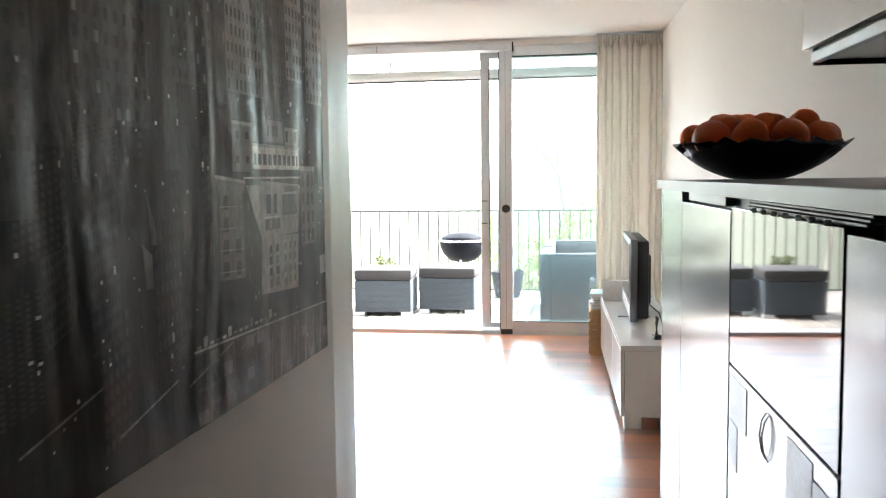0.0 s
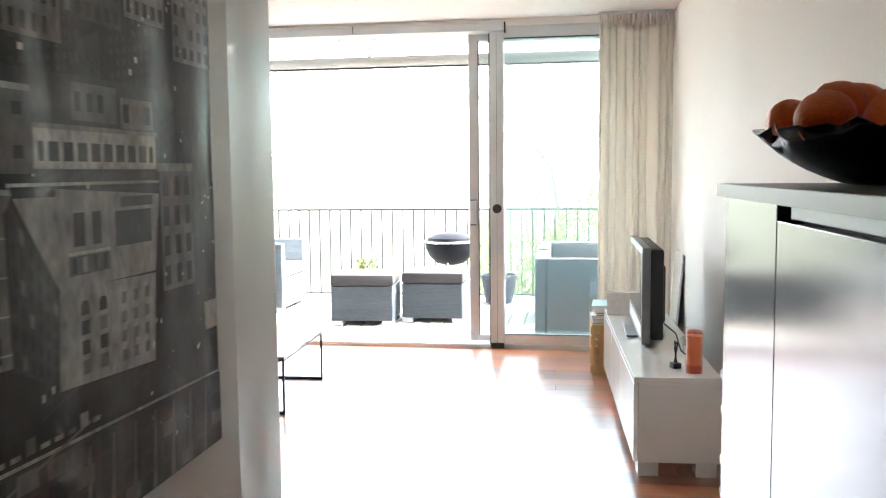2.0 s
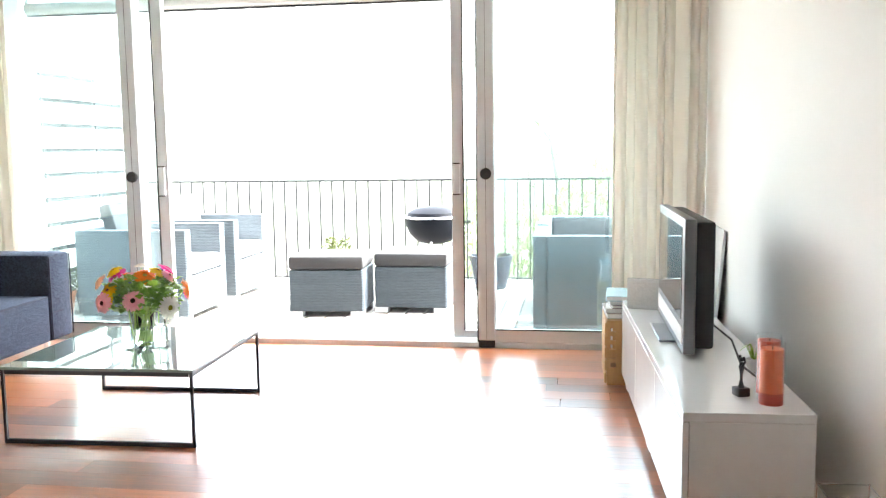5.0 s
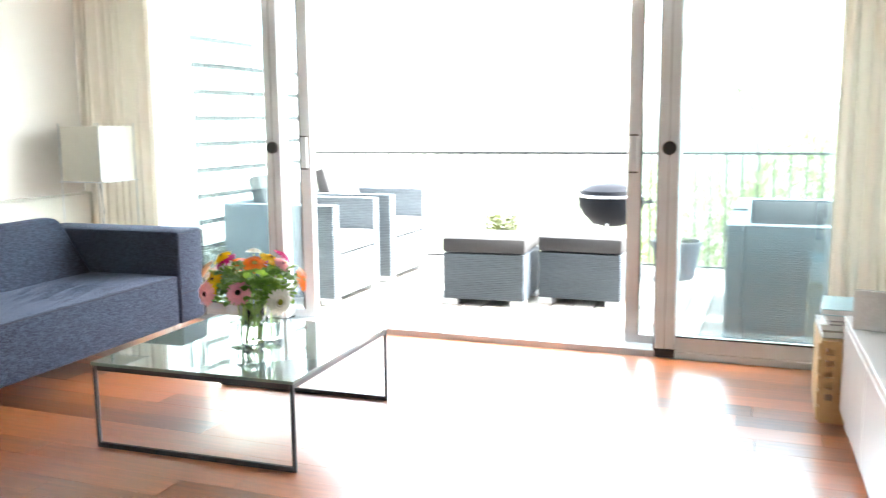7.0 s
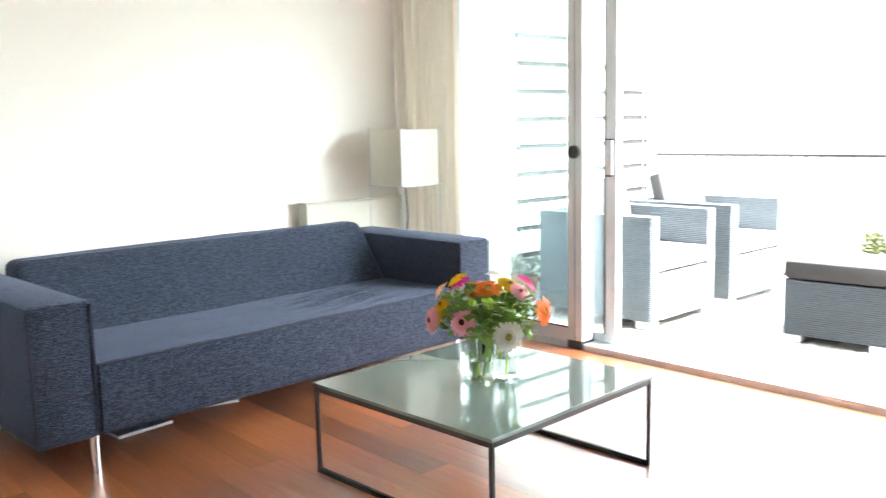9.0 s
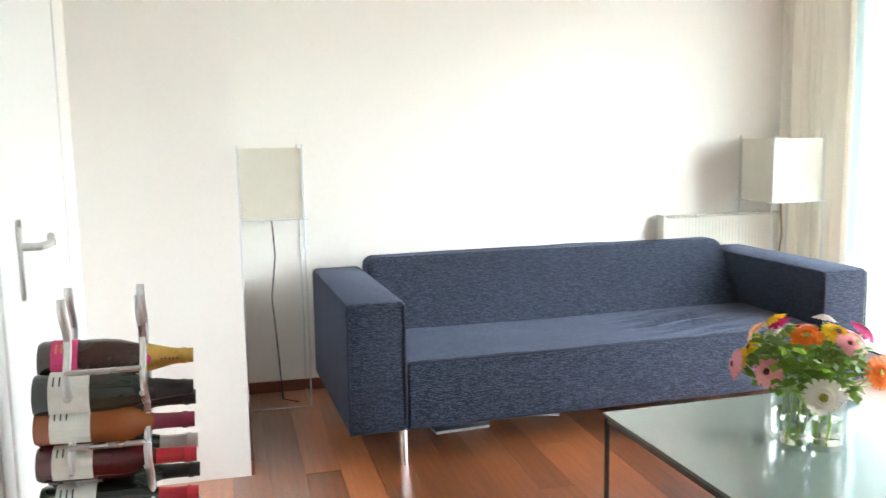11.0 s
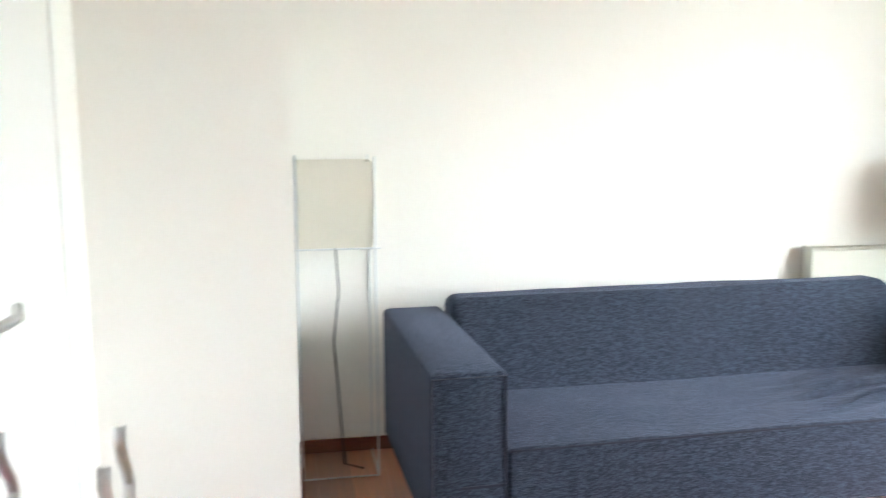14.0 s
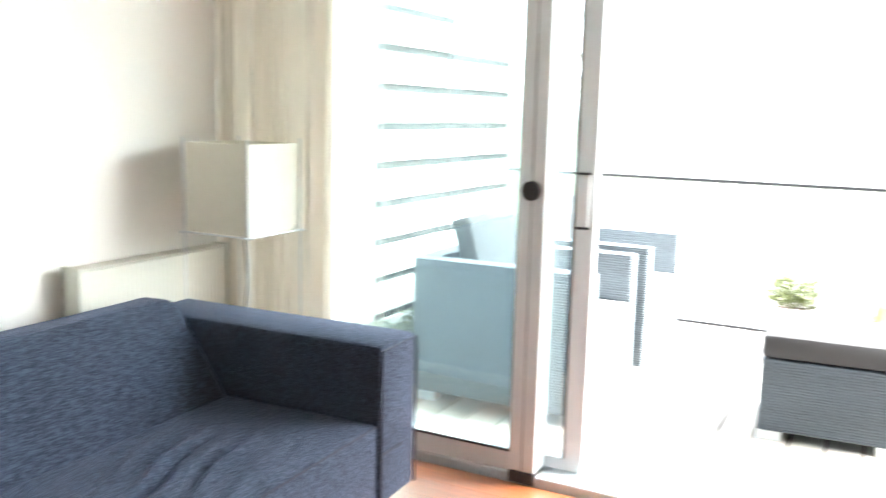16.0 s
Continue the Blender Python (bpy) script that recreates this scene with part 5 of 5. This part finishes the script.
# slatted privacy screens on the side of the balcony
# near-black colour for strips that paint the shade between the slats
GAPSHADOW = material("dark_gap_shadow", (0.028, 0.03, 0.028), 0.8, vary=0.3, scale=8)
screen_x = -3.87
for y0, y1, rows2 in ((8.0, 8.74, 10), (8.78, 9.5, 9)):
    sc = thing("privacy_screen", screen_x, y0, DZ, 0, "white slatted wooden privacy screen along the balcony edge", "screen", "privacy screens")
    for y in (0.0, y1 - y0):
        part("post", boxes((-0.03, 0.03, y - 0.025, y + 0.025, 0, rows2 * 0.187 - 0.01), bevel=0.003), WHITEWOOD, sc)
    for j in range(rows2):
        z = -0.012 + j * 0.187
        bm = boxes((0.031, 0.047, 0.0, y1 - y0, max(z, 0.004), z + 0.150), bevel=0.002)
        part("slat", bm, WHITEWOOD, sc)
        part("gap_shadow", boxes((0.015, 0.028, 0.03, y1 - y0 - 0.03, z + 0.146, z + 0.1885)), GAPSHADOW, sc, "dark strip painted as shade in the gap")
        # rear boards are added to keep the bright sky out of the gaps
        if j < rows2 - 1:
            part("rear_slat", boxes((-0.047, -0.031, 0.0, y1 - y0, z + 0.165, z + 0.30), bevel=0.002), WHITEWOOD, sc)
        for y in (0.0, (y1 - y0)):
            part("spacer", boxes((0.031, 0.044, y - 0.02, y + 0.02, z + 0.1505, z + 0.1865)), BLACKSTEEL, sc, "dark spacer block")


# wicker seats
def weave(bm, x0, x1, y0, y1, z0, z1):
    """A wicker-clad block: horizontal bands that bulge over shallow grooves, one closed skin."""
    n = int((z1 - z0) / 0.012)
    levels = []
    for k in range(n):
        a, h = z0 + k * (z1 - z0) / n, (z1 - z0) / n
        levels += [(a, 0.0017), (a + 0.28 * h, 0.0), (a + 0.72 * h, 0.0)]
    levels.append((z1, 0.006))
    rings = []
    for z, d in levels:
        c = 0.012
        rings.append([bm.verts.new((x, y, z)) for x, y in ((x0 + d + c, y0 + d), (x1 - d - c, y0 + d), (x1 - d, y0 + d + c), (x1 - d, y1 - d - c), (x1 - d - c, y1 - d), (x0 + d + c, y1 - d), (x0 + d, y1 - d - c), (x0 + d, y0 + d + c))])
    for u, w in zip(rings, rings[1:]):
        for k in range(8):
            bm.faces.new((u[k], u[(k + 1) % 8], w[(k + 1) % 8], w[k]))
    bm.faces.new(list(reversed(rings[0])))
    bm.faces.new(rings[-1])


def armchair(m, label, loose_back=True, D=0.38):
    th = thing("wicker_armchair", 0, 0, 0, 0, label, "armchair", "wicker lounge set")
    th.matrix_basis = m
    W, AH = 0.37, 0.685
    for s in (-1, 1):
        bm = bmesh.new()
        weave(bm, -D, D, *sorted((s * W, s * (W - 0.09))), 0.05, AH)
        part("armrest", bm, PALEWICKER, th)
    bm = bmesh.new()
    weave(bm, -D, -D + 0.1, -W + 0.091, W - 0.091, 0.05, AH)
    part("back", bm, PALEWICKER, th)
    bm = bmesh.new()
    weave(bm, -D + 0.101, D - 0.002, -W + 0.091, W - 0.091, 0.05, 0.335)
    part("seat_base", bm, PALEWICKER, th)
    part("seat_cushion", boxes((-D + 0.12, D, -W + 0.098, W - 0.098, 0.347, 0.455), bevel=0.02), PALECUSH, th, "pale seat cushion", True)
    bm = boxes((-0.05, 0.05, -W + 0.10, W - 0.10, 0.0, 0.42), bevel=0.02)
    bmesh.ops.transform(bm, matrix=pose(D - 0.57, 0, 0.465, 0, -16, 0) @ Matrix.Diagonal((1, 1, 1 if loose_back else 0.5, 1)), verts=bm.verts)
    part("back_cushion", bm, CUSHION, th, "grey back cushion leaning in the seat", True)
    for x in (-D + 0.07, D - 0.07):
        for y in (-W + 0.06, W - 0.06):
            part("foot", boxes((x - 0.05, x + 0.05, y - 0.045, y + 0.045, 0.0, 0.049)), ALU, th, "aluminium foot")


def placed(px, py, lx, ly, rz):
    """The pose at which the local point (lx, ly) lies at (px, py)."""
    c, s = math.cos(radians(rz)), math.sin(radians(rz))
    return pose(px - (lx * c - ly * s), py - (lx * s + ly * c), DZ, 0, 0, rz)


armchair(placed(-2.715, 7.93, 0.435, -0.37, 1), "pale grey wicker armchair with pale cushions on the deck", D=0.435)
armchair(placed(-2.72, 8.86, 0.435, -0.37, 0), "pale grey wicker armchair with pale cushions beside another on the deck", D=0.435)
armchair(placed(-0.19, 7.55, -0.38, 0.37, 90), "pale grey wicker armchair with its back to the window", False)
armchair(placed(-0.20, 9.25, -0.38, -0.37, -90), "pale grey wicker armchair facing the window near the railing", False)


def ottoman(m, label, hw=0.265):
    th = thing("wicker_ottoman", 0, 0, 0, 0, label, "ottoman", "wicker ottomans")
    th.matrix_basis = m
    bm = bmesh.new()
    weave(bm, -hw, hw, -0.25, 0.25, 0.04, 0.352)
    part("base", bm, WICKER, th)
    part("cushion", boxes((-hw - 0.003, hw + 0.003, -0.253, 0.253, 0.357, 0.459), bevel=0.022), CUSHION, th, "grey box cushion", True)
    for x in (-hw + 0.052, hw - 0.052):
        for y in (-0.207, 0.207):
            part("foot", boxes((x - 0.05, x + 0.05, y - 0.045, y + 0.045, 0.0, 0.039)), ALU, th, "aluminium foot")


ottoman(placed(-2.06, 8.25, -0.285, -0.25, 4), "grey wicker ottoman with a flat cushion on the deck", 0.285)
ottoman(placed(-0.885, 8.47, 0.285, -0.25, -2), "grey wicker ottoman turned slightly beside its twin", 0.285)

# kettle barbecue
bbq = thing("barbecue", -1.17, 9.66, DZ, 0, "black kettle barbecue without lid on a tripod", "barbecue")
ENAMEL = material("black_enamel", (0.006, 0.007, 0.010), 0.55, spec=0.1)
bm = bmesh.new()
lathe(bm, [(0.06, 0.405), (0.15, 0.43), (0.22, 0.50), (0.255, 0.58), (0.262, 0.645), (0.25, 0.645), (0.24, 0.58), (0.14, 0.45), (0.02, 0.43)], 36)
part("kettle", bm, ENAMEL, bbq, "black enamel kettle", True)
bm = bmesh.new()
lathe(bm, [(0.266, 0.64), (0.27, 0.652), (0.264, 0.662), (0.256, 0.65)], 36, cap=False)
part("rim", bm, SATINSTEEL, bbq, "steel rim", True)
bm = bmesh.new()
lathe(bm, [(0.25, 0.655), (0.235, 0.69), (0.17, 0.725), (0.08, 0.742), (0.001, 0.745)], 30)
part("cover", bm, ENAMEL, bbq, "low black cover", True)
for k in range(3):
    a = k * 2.094 + 0.5
    bm = bmesh.new()
    tube(bm, (0.16 * math.cos(a), 0.16 * math.sin(a), 0.44), (0.27 * math.cos(a), 0.27 * math.sin(a), 0.0), 0.011, 10)
    part("leg", bm, ALU, bbq, "thin metal leg", True)
bm = bmesh.new()
path_tube(bm, [(0.26, -0.06, 0.6), (0.33, -0.06, 0.61), (0.33, 0.06, 0.61), (0.26, 0.06, 0.6)], 0.01, 8)
part("handle", bm, ENAMEL, bbq, "side handle", True)


# pots and plants
def pot_thing(x, y, r, h, mat, label, leaf_n, spread, lh, leaf_mat, seed, lift=0.0):
    th = thing("potted_plant", x, y, DZ + lift, 0, label, "plant")
    bm = bmesh.new()
    lathe(bm, [(r * 0.66, 0), (r * 0.72, 0.01), (r * 0.95, h * 0.86), (r, h * 0.87), (r, h), (r * 0.92, h), (r * 0.88, h * 0.8)], 28)
    part("pot", bm, mat, th, "", True)
    bm = bmesh.new()
    lathe(bm, [(r * 0.89, h * 0.86), (0.001, h * 0.88)], 20, cap=False)
    part("soil", bm, JOINT, th, "dark soil")
    rn = random.Random(seed)
    bm = bmesh.new()
    for k in range(leaf_n):
        a = rn.uniform(0, 6.283)
        p = Vector((rn.uniform(0, spread) * math.cos(a), rn.uniform(0, spread) * math.sin(a), h * 0.9 + rn.uniform(0.1, 1.0) * lh))
        d = Vector((math.cos(a), math.sin(a), rn.uniform(-0.2, 1.2))).normalized()
        s2 = d.orthogonal().normalized()
        L = rn.uniform(0.02, 0.05)
        bm.faces.new([bm.verts.new(q) for q in (p, p + d * L * 0.5 + s2 * L * 0.22, p + d * L, p + d * L * 0.5 - s2 * L * 0.22)])
    for k in range(10):
        a = rn.uniform(0, 6.283)
        tube(bm, (0, 0, h * 0.87), (spread * 0.7 * math.cos(a), spread * 0.7 * math.sin(a), h * 0.9 + lh * rn.uniform(0.5, 0.95)), 0.002, 5)
    part("leaves", bm, leaf_mat, th, "small fine leaves")


LIME = material("lime_leaf", (0.062, 0.078, 0.013), 0.6, vary=0.3, scale=20)
pot_thing(-0.67, 9.72, 0.195, 0.30, material("blue_glazed_pot", (0.008, 0.013, 0.024), 0.45, vary=0.2, spec=0.15), "glazed dark blue plant pot with low greenery beside the railing", 60, 0.12, 0.05, LIME, 4)
pot_thing(-2.10, 9.75, 0.16, 0.30, CONCRETE, "pale pot with a yellow-green shrub on the deck", 430, 0.12, 0.17, LIME, 7)
tile = tagged(part("paving_tile", boxes((-0.13, 0.13, -0.13, 0.13, 0, 0.07), bevel=0.006), CONCRETE), "thick grey concrete tile lying on the deck under a pot", "tile")
tile.location = (-3.68, 7.88, DZ)
pot_thing(-3.68, 7.88, 0.095, 0.17, material("terracotta", (0.48, 0.2, 0.1), 0.8, vary=0.15, fine=0.3), "terracotta pot with a small grey shrub on the deck", 240, 0.1, 0.13, material("grey_leaf", (0.16, 0.18, 0.13), 0.7, vary=0.3), 9, 0.0705)
pot_thing(-3.60, 8.12, 0.11, 0.2, material("dark_pot", (0.05, 0.05, 0.055), 0.5), "dark pot with a green shrub beside the screen", 300, 0.14, 0.2, LIME, 11)

# ---- beyond the balcony ----
GRASS = material("grass", (0.085, 0.093, 0.060), 0.9, vary=0.4, scale=0.4, fine=0.5, fine_scale=30)
bm = bmesh.new()
bmesh.ops.create_grid(bm, x_segments=1, y_segments=1, size=900)
g = structure("ground", bm, GRASS, "grassy ground far below the balcony", "ground")
g.location = (0, 0, -3.0)
BARK = material("grey_bark", (0.32, 0.29, 0.25), 0.9, vary=0.3, scale=8, fine=0.5, fine_scale=40)
SPRING = translucent(material("spring_leaf", (0.24, 0.28, 0.09), 0.6, vary=0.35, scale=3, island=0.2), 0.4, (0.36, 0.42, 0.12))


def tree(x, y, h, seed, leaves, label):
    th = thing("tree", x, y, -3.0, 0, label, "tree", "trees beyond the balcony")
    rn = random.Random(seed)
    bm, lf = bmesh.new(), bmesh.new()

    def limb(p, d, L, r, depth):
        q = p + d * L
        tube(bm, p, q, r, 6, r * 0.65)
        if depth > 2:
            for _ in range(leaves):
                c = p + d * L * rn.uniform(0.2, 1.1) + Vector((rn.gauss(0, 0.12), rn.gauss(0, 0.12), rn.gauss(0, 0.12)))
                e = Vector((rn.gauss(0, 1), rn.gauss(0, 1), rn.gauss(0, 1))).normalized()
                s2 = e.orthogonal().normalized()
                z = rn.uniform(0.03, 0.07)
                lf.faces.new([lf.verts.new(v) for v in (c, c + e * z + s2 * z * 0.5, c + e * z * 2, c + e * z - s2 * z * 0.5)])
        if depth < 5:
            for _ in range(rn.randint(2, 3)):
                nd = (d + Vector((rn.gauss(0, 0.45), rn.gauss(0, 0.45), rn.gauss(0.1, 0.25)))).normalized()
                limb(q, nd, L * rn.uniform(0.62, 0.82), r * 0.6, depth + 1)

    limb(Vector((0, 0, 0)), Vector((rn.gauss(0, 0.05), 0, 1)).normalized(), h * 0.33, h * 0.014, 0)
    part("trunk", bm, BARK, th, "bare grey limbs")
    if leaves:
        part("crown", lf, SPRING, th, "sparse young leaves")


tree(-0.2, 22, 8.0, 3, 2, "slender tree with bare limbs and young leaves")
tree(1.6, 19, 6.5, 5, 4, "young tree with fresh spring leaves")
tree(4.2, 24, 8.5, 8, 3, "slender tree with bare limbs and young leaves")
tree(-9.5, 30, 8.0, 17, 2, "far tree with bare limbs")
REED = translucent(material("pale_reed_leaf", (0.22, 0.24, 0.10), 0.7, vary=0.4, scale=1.5), 0.4, (0.30, 0.36, 0.12))
hb = bmesh.new()
rn = random.Random(30)
def shrub_top(x):
    return (3.75 + 0.25 * math.sin(x * 1.7) + 0.2 * math.sin(x * 4.1)) * min(1.0, max(0.35, (x + 2.4) / 1.0))


for k in range(16000):
    x = rn.uniform(-2.0, 5.0)
    c = Vector((x, 13.6 + rn.gauss(0, 0.5), -3 + shrub_top(x) * (0.25 + 0.75 * rn.random() ** 0.8)))
    e = Vector((rn.gauss(0, 0.6), rn.gauss(0, 0.6), rn.gauss(0, 1.2))).normalized()
    s2 = e.orthogonal().normalized()
    z = rn.uniform(0.03, 0.075)
    hb.faces.new([hb.verts.new(v) for v in (c, c + e * z + s2 * z * 0.35, c + e * z * 2, c + e * z - s2 * z * 0.35)])
for k in range(160):
    x, y = rn.uniform(-2, 5), 13.6 + rn.gauss(0, 0.3)
    tube(hb, (x, y, -3), (x + rn.gauss(0, 0.15), y, -3 + shrub_top(x) * rn.uniform(0.8, 1.12)), 0.014, 5, 0.004)
for k in range(26):
    x, y, top = rn.uniform(-0.8, 3.6), 13.6 + rn.gauss(0, 0.3), rn.uniform(4.0, 5.3)
    lean = rn.gauss(0, 0.25)
    tube(hb, (x, y, -0.2), (x + lean, y, -3 + top), 0.010, 5, 0.003)
    for _ in range(34):
        t = rn.uniform(0.35, 1.0)
        c = Vector((x + lean * t + rn.gauss(0, 0.09), y + rn.gauss(0, 0.09), -0.2 + (top - 2.8) * t))
        e = Vector((rn.gauss(0, 1), rn.gauss(0, 1), rn.gauss(0, 1))).normalized()
        s2 = e.orthogonal().normalized()
        z = rn.uniform(0.02, 0.045)
        hb.faces.new([hb.verts.new(v) for v in (c, c + e * z + s2 * z * 0.4, c + e * z * 2, c + e * z - s2 * z * 0.4)])
tagged(part("shrubs", hb, REED), "loose pale green shrubs beyond the railing", "shrub", kind="stuff")

# ---- planks ----
rn = random.Random(2)
floor_ob = bpy.data.objects["floor"]
PW = 0.132
plank_mesh = {}
n_rows = int((7.22 - 1.2) / PW)
for j in range(n_rows + 1):
    y1 = 7.215 - j * PW
    x = XL - rn.uniform(0, 1.2)
    while x < 1.05:
        L = rn.choice((0.9, 1.2, 1.5, 1.8))
        a, b = max(x, XL + 0.001), min(x + L, 1.055)
        x += L
        if b - a < 0.06:
            continue
        key = round(b - a, 2)
        if key not in plank_mesh:
            plank_mesh[key] = mesh_of(boxes((-key / 2 + 0.0003, key / 2 - 0.0003, -PW / 2 + 0.0003, PW / 2 - 0.0003, -0.011, 0.0), bevel=0.0005), WOOD)
        if (y1 - PW < 2.4 and b < -0.5) or (y1 < 3.5 and b < -1.4):
            continue
        if y1 < 3.5 and a < -1.49:
            a, key = -1.49, 0
        elif y1 < 2.45 and a < -0.6:
            a, key = -0.6, 0
        if key == 0:
            key = round(b - a, 2)
            if key not in plank_mesh:
                plank_mesh[key] = mesh_of(boxes((-key / 2 + 0.0003, key / 2 - 0.0003, -PW / 2 + 0.0003, PW / 2 - 0.0003, -0.011, 0.0), bevel=0.0005), WOOD)
        ob = new("plank", plank_mesh[key])
        ob.parent = floor_ob
        ob.location = ((a + b) / 2, y1 - PW / 2, rn.uniform(-0.0004, 0.0))
ob = part("far_planks", boxes((-0.462, 1.2, -2.4, 1.14, -0.011, -0.0005)), WOOD, floor_ob)

deck = structure("balcony_deck", boxes((XL - 0.4, 2.4, 7.42, 10.3, -0.2, DZ - 0.025)), JOINT, "dark frame under the decking boards", "deck")
dm = mesh_of(boxes((-0.0675, 0.0665, -1.43, 1.43, -0.024, 0.0), bevel=0.003), DECK)
for k in range(46):
    ob = new("board", dm)
    ob.parent = deck
    ob.location = (XL - 0.32 + k * 0.145, 8.86, DZ + rn.uniform(-0.001, 0.0005))
